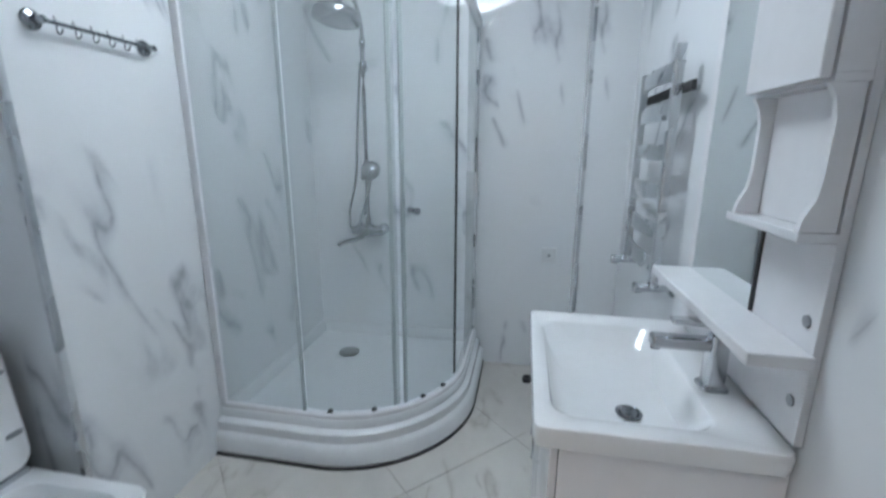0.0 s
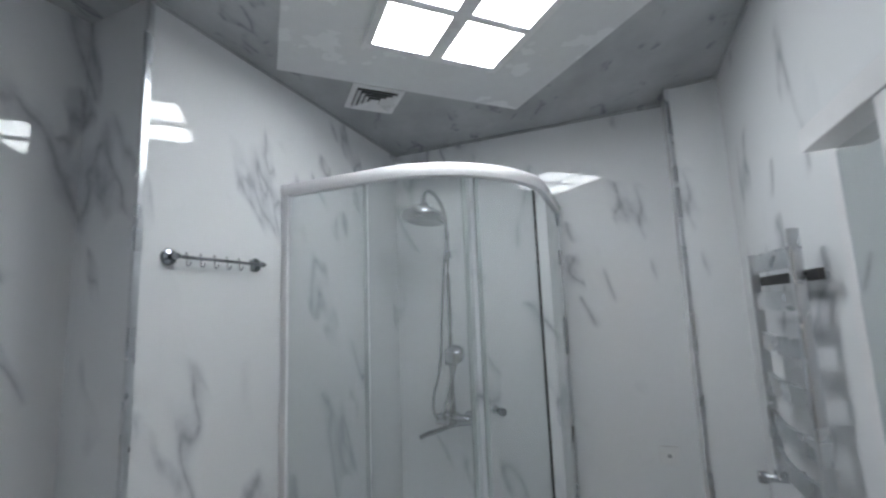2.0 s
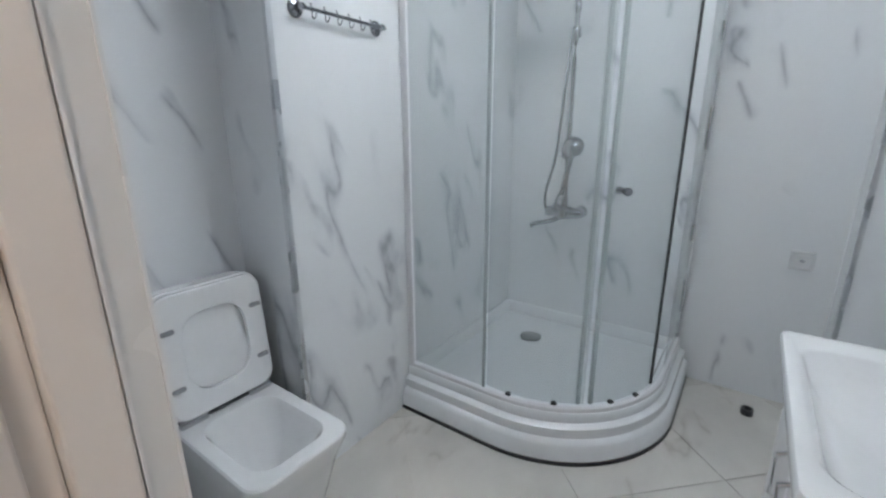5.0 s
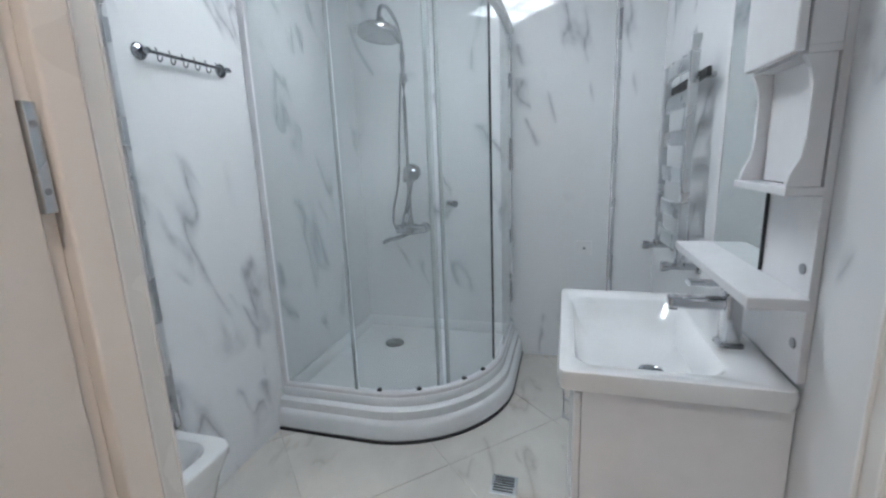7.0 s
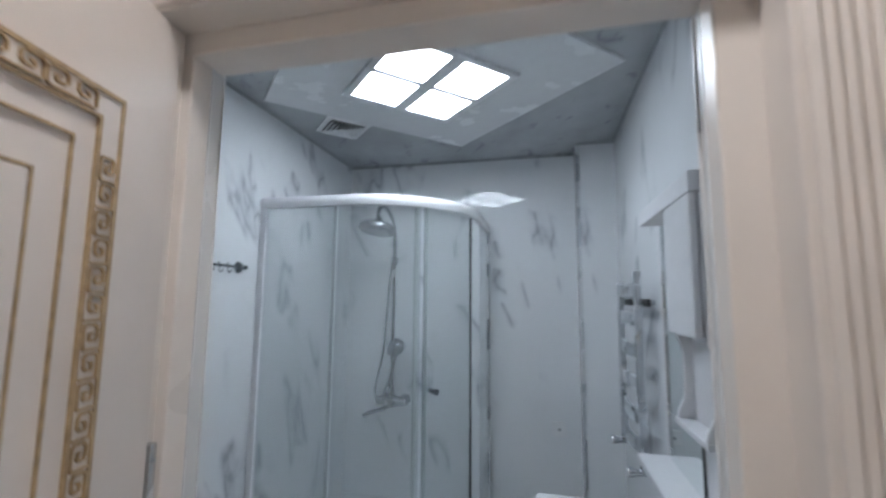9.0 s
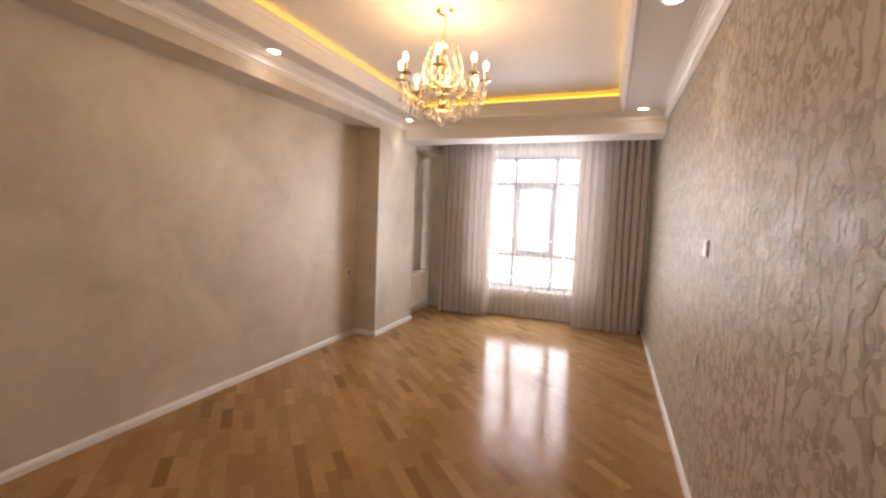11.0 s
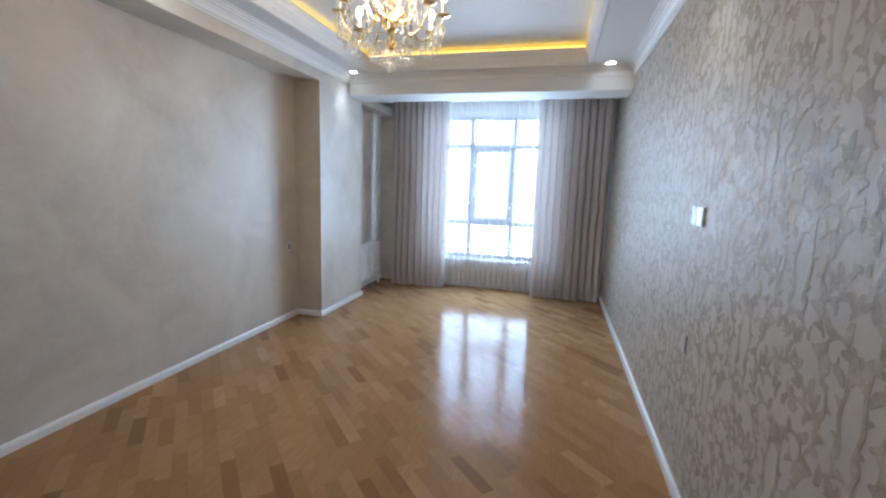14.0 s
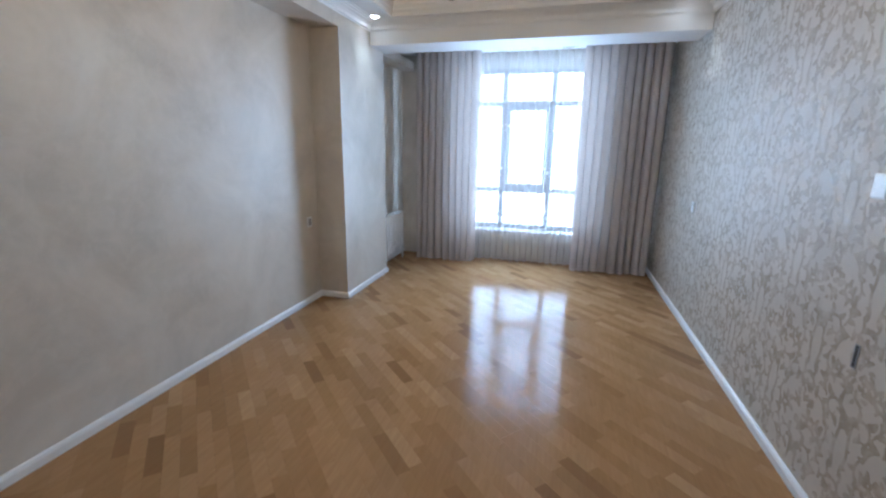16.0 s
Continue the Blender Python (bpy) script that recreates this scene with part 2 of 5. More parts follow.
M_PANE = emit("led_panel_diffuser", (0.88, 0.957, 1.0), 24.5)
M_SPOT = emit("downlight_diffuser", (0.85, 0.95, 1.0), 45.0)
M_BULB = emit("warm_bulb", (1.0, 0.84, 0.56), 13.0)
M_STRIP = emit("warm_led_strip", (1.0, 0.62, 0.07), 6.0)


def glassy(name, tint, rough=0.02, ior=1.45, pale_share=0.0):
    """Thin glass: clear body, Fresnel gloss, and a little soap haze; on crystal the haze is painted sparkle."""
    m = bpy.data.materials.new(name)
    m.use_nodes = True
    n, l = m.node_tree.nodes, m.node_tree.links
    n.remove(n["Principled BSDF"])
    tr, gl, fr, mx = (n.new("ShaderNode" + k) for k in ("BsdfTransparent", "BsdfGlossy", "LayerWeight", "MixShader"))
    tr.inputs[0].default_value = (*tint, 1)
    gl.inputs["Roughness"].default_value = rough
    base = ((ior - 1) / (ior + 1)) ** 2
    rim = mth(n, l, 'POWER', fr.outputs["Facing"], 5.0)
    l.new(mth(n, l, 'ADD', mth(n, l, 'MULTIPLY', rim, (1 - base) * 0.35), base), mx.inputs[0])
    fr.inputs[0].default_value = 0.5
    body = tr.outputs[0]
    if pale_share:
        df, m2 = n.new("ShaderNodeBsdfDiffuse"), n.new("ShaderNodeMixShader")
        df.inputs[0].default_value = (0.84, 0.885, 0.885, 1)
        tl, m3 = n.new("ShaderNodeBsdfTranslucent"), n.new("ShaderNodeMixShader")
        tl.inputs[0].default_value = df.inputs[0].default_value
        m3.inputs[0].default_value = 0.5
        l.new(df.outputs[0], m3.inputs[1])
        l.new(tl.outputs[0], m3.inputs[2])
        v = coords(n, l)
        l.new(ramp(n, l, noise_tex(n, l, v, 1.6, 2), [(0.25, (pale_share * 0.88,) * 3), (0.75, (pale_share * 1.12,) * 3)]), m2.inputs[0])
        l.new(body, m2.inputs[1])
        l.new(m3.outputs[0], m2.inputs[2])
        body = m2.outputs[0]
    l.new(body, mx.inputs[1])
    l.new(gl.outputs[0], mx.inputs[2])
    l.new(mx.outputs[0], n["Material Output"].inputs[0])
    return m


M_GLASS = glassy("shower_glass", (0.985, 0.998, 0.998), 0.03, 1.35, 0.165)
M_PANEG = glassy("window_glass", (0.96, 0.98, 0.98))
# The white diffuse share stands in for the sparkle of lit crystal.
M_CRYST = glassy("cut_crystal", (0.97, 0.97, 0.97), 0.05, 2.3, 0.22)
M_MIRROR = simple("mirror_silver", (0.80, 0.84, 0.84), 0.015, 1.0, 0.005)


def cloth(name, colour, through_fac, clear, stripe=0.0, lace=False):
    """Curtain fabric: part lets light through, part is open weave."""
    m = bpy.data.materials.new(name)
    m.use_nodes = True
    n, l = m.node_tree.nodes, m.node_tree.links
    n.remove(n["Principled BSDF"])
    df, tl, tr, mx, mx2 = (n.new("ShaderNode" + k) for k in ("BsdfDiffuse", "BsdfTranslucent", "BsdfTransparent", "MixShader", "MixShader"))
    v = coords(n, l, (40, 40, 2))
    f = noise_tex(n, l, v, 6, 4)
    c = ramp(n, l, f, [(0.3, tuple(x * 0.86 for x in colour)), (0.7, colour)])
    l.new(c, df.inputs[0])
    l.new(c, tl.inputs[0])
    mx.inputs[0].default_value = through_fac
    l.new(df.outputs[0], mx.inputs[1])
    l.new(tl.outputs[0], mx.inputs[2])
    mx2.inputs[0].default_value = clear
    if lace:
        tc, sp = n.new("ShaderNodeTexCoord"), n.new("ShaderNodeSeparateXYZ")
        l.new(tc.outputs["Object"], sp.inputs[0])
        # embroidered bands at three heights
        total = None
        for zc, hh in ((1.62, 0.05), (1.12, 0.06), (0.58, 0.09)):
            b = ramp(n, l, mth(n, l, 'DIVIDE', mth(n, l, 'ABSOLUTE', mth(n, l, 'SUBTRACT', sp.outputs[2], zc)), hh), [(0.6, (1, 1, 1)), (1.0, (0, 0, 0))])
            total = b if total is None else mth(n, l, 'MAXIMUM', total, b)
        vor = n.new("ShaderNodeTexVoronoi")
        vor.inputs["Scale"].default_value = 14
        l.new(tc.outputs["Object"], vor.inputs["Vector"])
        dots = ramp(n, l, vor.outputs["Distance"], [(0.30, (1, 1, 1)), (0.42, (0, 0, 0))])
        k = mth(n, l, 'MULTIPLY', total, dots)
        l.new(mth(n, l, 'SUBTRACT', clear, mth(n, l, 'MULTIPLY', k, clear * 0.85)), mx2.inputs[0])
    l.new(mx.outputs[0], mx2.inputs[1])
    l.new(tr.outputs[0], mx2.inputs[2])
    l.new(mx2.outputs[0], n["Material Output"].inputs[0])
    return m


M_DRAPE = cloth("taupe_drape_fabric", (0.66, 0.595, 0.565), 0.20, 0.02)
M_TULLE = cloth("white_tulle", (0.92, 0.91, 0.91), 0.06, 0.52, lace=True)

# ---- mesh helpers ----
def thing(name, label, category, at=(0, 0, 0), turn=0.0, group="", kind=""):
    ob = new(name)
    ob.empty_display_size = 0.05
    ob.matrix_world = pose(*at, 0, 0, turn)
    return tagged(ob, label, category, group, kind)


def finish(bm, name, material, smooth=False):
    bmesh.ops.recalc_face_normals(bm, faces=bm.faces)
    me = bpy.data.meshes.new(name)
    bm.to_mesh(me)
    bm.free()
    me.materials.append(material)
    if smooth:
        for p in me.polygons:
            p.use_smooth = True
        me.set_sharp_from_angle(angle=radians(35))
    return me


def part(name, bm, material, parent, label="", smooth=False):
    ob = new(name, finish(bm, name, material, smooth))
    ob.parent = parent
    return tagged(ob, label)


def solo(name, bm, material, label, category, kind="", smooth=False, group=""):
    return tagged(new(name, finish(bm, name, material, smooth)), label, category, group, kind)


def boxes(*rows, bevel=0.0, seg=2, bm=None):
    """Boxes given as x0, x1, y0, y1, z0, z1."""
    bm = bm or bmesh.new()
    for x0, x1, y0, y1, z0, z1 in rows:
        m = Matrix.Translation(((x0 + x1) / 2, (y0 + y1) / 2, (z0 + z1) / 2)) @ Matrix.Diagonal((x1 - x0, y1 - y0, z1 - z0, 1))
        made = bmesh.ops.create_cube(bm, size=1, matrix=m)
        if bevel:
            ed = list({e for v in made["verts"] for e in v.link_edges})
            bmesh.ops.bevel(bm, geom=ed, offset=bevel, segments=seg, profile=0.5, affect='EDGES')
    return bm


def lathe(profile, steps=24, axis=Matrix(), bm=None, closed=False):
    """Turn a profile of (radius, height) about z."""
    bm = bm or bmesh.new()
    rings = []
    for r, z in profile:
        rings.append([bm.verts.new(axis @ Vector((r * math.cos(a), r * math.sin(a), z))) for a in (2 * math.pi * i / steps for i in range(steps))])
    for a, b in zip(rings, rings[1:]):
        for i in range(steps):
            j = (i + 1) % steps
            bm.faces.new((a[i], a[j], b[j], b[i]))
    for ring in (rings[0], rings[-1]):
        if (ring[0].co - ring[steps // 2].co).length > 1e-4:
            bm.faces.new(ring)
    bmesh.ops.remove_doubles(bm, verts=[v for r in (rings[0], rings[-1]) for v in r], dist=1e-6)
    return bm


def sweep(path, section, bm=None, up=Vector((0, 0, 1)), closed=False, cap=True):
    """Carry a closed section (list of (side, up) pairs) along a path, mitred at its bends."""
    bm = bm or bmesh.new()
    pts = [Vector(p) for p in path]
    n = len(pts)
    rings = []
    for i, p in enumerate(pts):
        a = pts[(i - 1) % n] if closed or i else None
        b = pts[(i + 1) % n] if closed or i < n - 1 else None
        d0 = (p - a).normalized() if a is not None else None
        d1 = (b - p).normalized() if b is not None else None
        d = (d0 + d1).normalized() if d0 and d1 else (d0 or d1)
        side = d.cross(up)
        if side.length < 1e-4:
            side = d.cross(Vector((1, 0, 0)))
        side.normalize()
        u = side.cross(d).normalized()
        k = 1.0
        if d0 and d1:
            k = 1 / max(0.35, math.sqrt(max(0.0, (1 + d0.dot(d1)) / 2)))
        rings.append([bm.verts.new(p + side * (s * k) + u * t) for s, t in section])
    m = len(section)
    pairs = list(zip(rings, rings[1:])) + ([(rings[-1], rings[0])] if closed else [])
    for a, b in pairs:
        for i in range(m):
            j = (i + 1) % m
            bm.faces.new((a[i], a[j], b[j], b[i]))
    if cap and not closed:
        bm.faces.new(rings[0])
        bm.faces.new(list(reversed(rings[-1])))
    return bm


def ring_section(r, k=8):
    return [(r * math.cos(2 * math.pi * i / k), r * math.sin(2 * math.pi * i / k)) for i in range(k)]


def tube(path, r, bm=None, k=8):
    return sweep(path, ring_section(r, k), bm)


def prism(poly, z0, z1, bm=None):
    bm = bm or bmesh.new()
    lo, hi = [bm.verts.new((x, y, z0)) for x, y in poly], [bm.verts.new((x, y, z1)) for x, y in poly]
    n = len(poly)
    bm.faces.new(list(reversed(lo)))
    bm.faces.new(hi)
    for i in range(n):
        bm.faces.new((lo[i], lo[(i + 1) % n], hi[(i + 1) % n], hi[i]))
    return bm


def turned(bm, m):
    bmesh.ops.transform(bm, matrix=m, verts=bm.verts)
    return bm


def bend(points, k=8):
    """A smooth path through the given points (Catmull-Rom)."""
    p = [Vector(q) for q in points]
    p = [2 * p[0] - p[1]] + p + [2 * p[-1] - p[-2]]
    out = []
    for i in range(1, len(p) - 2):
        for j in range(k):
            t = j / k
            a, b, c, d = p[i - 1:i + 3]
            out.append(0.5 * ((2 * b) + (c - a) * t + (2 * a - 5 * b + 4 * c - d) * t * t + (3 * b - a - 3 * c + d) * t ** 3))
    out.append(p[-2])
    return out


def structure(name, bm, material, label, category):
    return solo(name, bm, material, label, category, kind="structure")


# ---- bathroom shell ----
BZ, LZ, TZ, HZ = 2.52, 2.52, 2.705, 2.60   # ceilings: bath, living ring, living tray, hall
BX, NX, NY, FY = 1.828, -0.31, -1.637, -2.37   # right wall, niche back, niche side, front wall
DY0, DY1, DZ = -3.55, -2.862, 2.02     # living-room doorway
WX0, WX1 = 1.79, 1.852
HX0, HY0 = -0.9, -3.95                        # hall
structure("wall_bath_back", boxes((-0.12, 2.0, 0.0, 0.12, -0.06, 2.8)), M_MARBLE, "white marble-pattern wall panel with grey veins", "wall")
structure("wall_bath_left", boxes((NX - 0.1, 0.0, NY, 0.0, -0.06, 2.8)), M_MARBLE, "white marble-pattern wall panel beside shower", "wall")
structure("wall_niche_back", boxes((NX - 0.1, NX, FY, NY, -0.06, 2.8)), M_MARBLE, "shaded white marble-pattern wall behind toilet", "wall")
structure("wall_bath_right", boxes((BX, 1.945, -2.46, 0.0, -0.06, 2.8)), M_MARBLE, "white marble-pattern wall behind vanity mirror", "wall")
structure("wall_bath_column", boxes((1.61, BX, -0.20, 0.0, -0.06, 2.8)), M_MARBLE, "boxed pipe column in white marble panel", "column")
structure("ceiling_bath", boxes((NX - 0.1, 2.0, -2.44, 0.05, BZ, 2.8)), M_BCEIL, "grey marbled glossy panel ceiling", "ceiling")
c45 = Matrix.Translation((0.9, -1.155, 0)) @ Matrix.Rotation(radians(45), 4, 'Z')
structure("ceiling_bath_centre", turned(boxes((-0.59, 0.59, -0.59, 0.59, BZ - 0.014, BZ + 0.01), bevel=0.004), c45), M_BPANEL, "plain white diagonal panel round ceiling light", "ceiling panel")
# front wall with the door opening
OX0, OX1, OZ = 0.865, 1.645, 1.947
structure("wall_bath_front", boxes((NX - 0.1, OX0, -2.46, FY, -0.06, 2.8), (OX1, BX, -2.459, FY, -0.06, 2.8), (OX0, OX1, -2.46, FY, OZ, 2.8)), M_MARBLE, "white marble-pattern wall round doorway", "wall")
structure("wall_hall_north", boxes((HX0, OX0, -2.472, -2.46, -0.06, 2.8), (OX1, WX0, -2.472, -2.46, -0.06, 2.8), (OX0, OX1, -2.472, -2.46, OZ, 2.8)), M_HALL, "cream plastered hall wall beside bathroom door", "wall")

# ---- hall and living shell ----
structure("wall_hall_east", boxes((WX0, WX0 + 0.012, DY1, -2.46, -0.06, 2.8), (WX0, WX0 + 0.012, HY0, DY0, -0.06, 2.8), (WX0, WX0 + 0.012, DY0, DY1, DZ, 2.8)), M_HALL, "cream plastered hall wall at living-room doorway", "wall")
structure("wall_living_west", boxes((WX0 + 0.012, WX1, DY1, -2.47, -0.06, 2.95), (WX0 + 0.012, WX1, -3.7, DY0, -0.06, 2.95), (WX0 + 0.012, WX1, DY0, DY1, DZ, 2.95), (WX0 + 0.012, 1.965, -2.47, -2.462, -0.06, 2.95), (1.947, 1.965, -2.462, -0.3, -0.06, 2.95)), M_PLAST, "pearl beige plastered wall round doorway", "wall")
structure("wall_hall_west", boxes((HX0 - 0.1, HX0, HY0, -2.46, -0.06, 2.8)), M_HALL, "cream plastered end wall of hall", "wall")
structure("wall_hall_south", boxes((HX0, WX0, HY0 - 0.1, HY0, -0.06, 2.8)), M_HALL, "cream plastered hall wall", "wall")
structure("ceiling_hall", boxes((HX0, WX0, HY0, -2.46, HZ, 2.8)), M_CEIL, "white painted hall ceiling", "ceiling")
LY, PY, RY = -0.40, -0.675, -3.567     # left wall, pier face, right wall
PX0, PX1, XE = 6.13, 7.06, 8.06       # pier ends, window wall
BF, BB = 6.75, 7.13                   # front and back of the beam before the bay
structure("wall_living_left", boxes((WX1, PX0, LY, LY + 0.1, -0.06, 2.95)), M_PLAST, "pearl beige decorative plaster wall in shallow recess", "wall")
structure("wall_living_pier", boxes((PX0, PX1, PY, LY + 0.1, -0.06, 2.95)), M_PLAST, "pearl beige plastered pier", "pier")
structure("beam_living_left", boxes((WX1, PX0, PY, LY, 2.335, 2.95)), M_PLAST, "plastered beam over recessed wall", "beam")
structure("wall_living_recess", boxes((PX1, XE + 0.2, -0.50, LY + 0.1, -0.06, 2.95)), M_PLAST, "beige plastered wall in window recess", "wall")
structure("beam_recess", boxes((PX1, XE, -0.66, -0.50, 2.30, 2.40)), M_PLAST, "short plastered beam above radiator", "beam")
structure("wall_living_right", boxes((WX1, XE + 0.2, RY - 0.1, RY, -0.06, 2.95)), M_DAMASK, "silver-beige embossed damask wallpaper", "wall")
WY0, WY1, WZ0, WZ1 = -3.0, -1.18, 0.40, 2.30   # window opening
structure("wall_living_window", boxes((XE, XE + 0.2, RY, WY0, -0.06, 2.95), (XE, XE + 0.2, WY1, -0.50, -0.06, 2.95), (XE, XE + 0.2, WY0, WY1, -0.06, WZ0), (XE, XE + 0.2, WY0, WY1, WZ1, 2.95)), M_PLAST, "beige plastered wall round large window", "wall")
structure("beam_window", boxes((BF, BB, RY, PY + 0.17, 2.316, 2.95)), M_CEIL, "white painted beam before window bay", "beam")
structure("ceiling_window_bay", boxes((BB, XE, RY, -0.50, 2.475, 2.6)), M_CEIL, "white painted ceiling over curtains", "ceiling")
TX0, TX1, TY0, TY1 = 2.35, 6.60, -3.14, -0.96   # raised tray
structure("ceiling_living_ring", boxes((WX1, PX1, RY, TY0, LZ, LZ + 0.12), (WX1, PX1, TY1, PY, LZ, LZ + 0.12), (WX1, TX0, TY0, TY1, LZ, LZ + 0.12), (TX1, PX1, TY0, TY1, LZ, LZ + 0.12)), M_CEIL, "white dropped ceiling border with downlights", "ceiling")
structure("ceiling_living_tray", boxes((WX1, PX1, RY, PY, TZ, 2.95)), M_CEIL, "white raised tray ceiling lit from warm cove", "ceiling")
structure("floor_base", boxes((HX0, 8.3, -4.1, 0.2, -0.12, -0.022)), M_SUB, "screed under floors", "floor")


# ---- shapes for fittings ----
def rrect(w, h, r, k=5, cx=0.0, cy=0.0):
    """A rounded rectangle, anticlockwise."""
    pts = []
    for sx, sy, a0 in ((1, 1, 0), (-1, 1, 90), (-1, -1, 180), (1, -1, 270)):
        for i in range(k + 1):
            a = radians(a0 + 90 * i / k)
            pts.append((cx + sx * (w / 2 - r) + r * math.cos(a), cy + sy * (h / 2 - r) + r * math.sin(a)))
    return pts


def loft(rings, bm=None, cap0=True, cap1=True):
    """Skin over rings of 3D points, all of one length."""
    bm = bm or bmesh.new()
    vs = [[bm.verts.new(p) for p in ring] for ring in rings]
    n = len(vs[0])
    for a, b in zip(vs, vs[1:]):
        for i in range(n):
            j = (i + 1) % n
            bm.faces.new((a[i], a[j], b[j], b[i]))
    if cap0:
        bm.faces.new(list(reversed(vs[0])))
    if cap1:
        bm.faces.new(vs[-1])
    return bm


def at_z(poly, z):
    return [(x, y, z) for x, y in poly]


# ---- bathroom door ----
door_frame = tagged(thing("door_frame", "cream painted door frame with fluted casing", "door frame"), kind="structure")
part("jamb", boxes((OX0, 0.909, -2.430, -2.393, 0, 1.895), (OX0, 0.893, -2.484, -2.430, 0, 1.927), bevel=0.003), M_TRIMP, door_frame)
part("jamb", boxes((1.577, OX1, -2.430, -2.393, 0, 1.895), (1.620, OX1, -2.484, -2.430, 0, 1.927), bevel=0.003), M_TRIMP, door_frame)
part("head", boxes((OX0, OX1, -2.430, -2.366, 1.895, OZ), (OX0, OX1, -2.484, -2.430, 1.927, OZ), bevel=0.003), M_TRIMP, door_frame)
for x0, x1 in ((OX0, 0.906), (1.580, OX1)):
    part("edge_panel", boxes((x0, x1, -2.3925, -2.366, 0, 1.895)), M_BPANEL, door_frame, "pale grey reveal panel")
for x0, x1 in ((0.9064, 0.9090), (1.5770, 1.5796)):
    for y in (-2.3925, -2.3685):
        part("edge_bead", boxes((x0, x1, y, y + 0.0025, 0, 1.894)), M_WPLAST, door_frame, "thin white edge bead")
flute = [(0.0, 0.0), (0.0, 0.018)]
for i in range(5):
    x = 0.012 + i * 0.018
    flute += [(x, 0.024), (x + 0.003, 0.017), (x + 0.008, 0.015), (x + 0.013, 0.017)]
flute += [(0.100, 0.026), (0.106, 0.020), (0.106, 0.0)]


def casing(name, p0, p1, outward, face, parent, wide=0.66):
    """A fluted board from p0 to p1; outward runs away from the opening, face towards the viewer."""
    bm = bmesh.new()
    o, f = Vector(outward), Vector(face)
    loft([[Vector(p) + o * s * wide + f * t * 0.85 for s, t in flute] for p in (p0, p1)], bm)
    return part(name, bm, M_TRIMP, parent)


casing("casing", (1.630, -2.474, 0), (1.630, -2.474, 2.026), (1, 0, 0), (0, -1, 0), door_frame)
casing("casing", (0.880, -2.474, 0), (0.880, -2.474, 2.026), (-1, 0, 0), (0, -1, 0), door_frame)
casing("head_casing", (0.880, -2.474, 1.933), (1.630, -2.474, 1.933), (0, 0, 1), (0, -1, 0), door_frame, 0.88)

door_leaf = thing("door_1", "open cream bathroom door with gold meander border", "door", (0.902, -2.4395, 0), -77)
LW, LH = 0.71, 1.918
leaf_body = part("leaf", boxes((0.008, LW, -0.042, -0.001, 0.012, LH), bevel=0.003), M_DOOR, door_leaf)


def frame_strip(x0, x1, z0, z1, w, y0, y1):
    """A rectangular border strip of width w."""
    return boxes((x0, x1, y0, y1, z1 - w, z1), (x0, x1, y0, y1, z0, z0 + w), (x0, x0 + w, y0, y1, z0 + w, z1 - w), (x1 - w, x1, y0, y1, z0 + w, z1 - w))


b0, b1, zt, zb = 0.101, LW - 0.101, 1.772, 0.17
part("border_line", frame_strip(b0, b1, zb, zt, 0.005, -0.003, 0.003), M_GOLD, door_leaf, "gold painted line")
part("border_line", frame_strip(b0 + 0.030, b1 - 0.030, zb + 0.030, zt - 0.030, 0.004, -0.003, 0.003), M_GOLD, door_leaf, "gold painted line")
part("panel_line", frame_strip(b0 + 0.061, b1 - 0.061, zb + 0.061, zt - 0.062, 0.003, -0.003, 0.002), M_GOLD, door_leaf, "thin gold panel line")
part("panel_line", frame_strip(b0 + 0.101, b1 - 0.101, zb + 0.101, zt - 0.108, 0.003, -0.003, 0.004), M_GOLD, door_leaf, "thin gold panel line")
part("raised_panel", boxes((b0 + 0.104, b1 - 0.104, -0.004, 0.004, zb + 0.104, zt - 0.111), bevel=0.003), M_DOOR, door_leaf)
part("border_ground", frame_strip(b0 + 0.005, b1 - 0.005, zb + 0.005, zt - 0.005, 0.025, -0.003, 0.001), M_TRIMP, door_leaf)


def meander(bm, cx, cz, su, sv, flip):
    """One curled key: a rolled scroll of small strips."""
    turns = ((-0.62, -0.52), (0.46, -0.52), (0.56, -0.36), (0.56, 0.36), (0.42, 0.52), (-0.22, 0.52), (-0.36, 0.36), (-0.36, -0.02), (-0.22, -0.16), (0.10, -0.16), (0.18, -0.04), (0.14, 0.14), (-0.04, 0.16))
    path = [(cx + flip * su * u, 0.0025, cz + sv * v) for u, v in turns]
    sweep(path, [(-0.0015, -0.001), (0.0015, -0.001), (0.0012, 0.0018), (-0.0012, 0.0018)], bm, up=Vector((0, 1, 0)))


keys = bmesh.new()
mid = 0.0175
pitch = 0.030
zc = zb + 0.045
n_up = int((zt - zb - 0.08) / pitch)
for i in range(n_up):
    for xx in (b0 + mid, b1 - mid):
        meander(keys, xx, zc + i * pitch, 0.019, 0.0245, 1 if i % 2 else -1)
n_ac = int((b1 - b0 - 0.10) / pitch)
for i in range(n_ac):
    for zz in (zb + mid, zt - mid):
        meander(keys, b0 + 0.055 + i * pitch, zz, 0.0245, 0.019, 1 if i % 2 else -1)
part("meander_border", keys, M_GOLD, door_leaf, "gold painted meander scroll border")
for hz in (1.31, 0.25):
    hin = part("hinge", boxes((-0.006, 0.007, -0.020, 0.0022, hz - 0.05, hz + 0.05), bevel=0.0015), M_ALU, door_leaf, "satin steel hinge plate")
    for dz in (-0.03, 0.03):
        part("screw", turned(lathe([(0.0, 0.0012), (0.003, 0.001), (0.0034, 0)], 10), Matrix.Translation((0.001, 0.0022, hz + dz)) @ Matrix.Rotation(radians(-90), 4, 'X')), M_GREYP, hin)

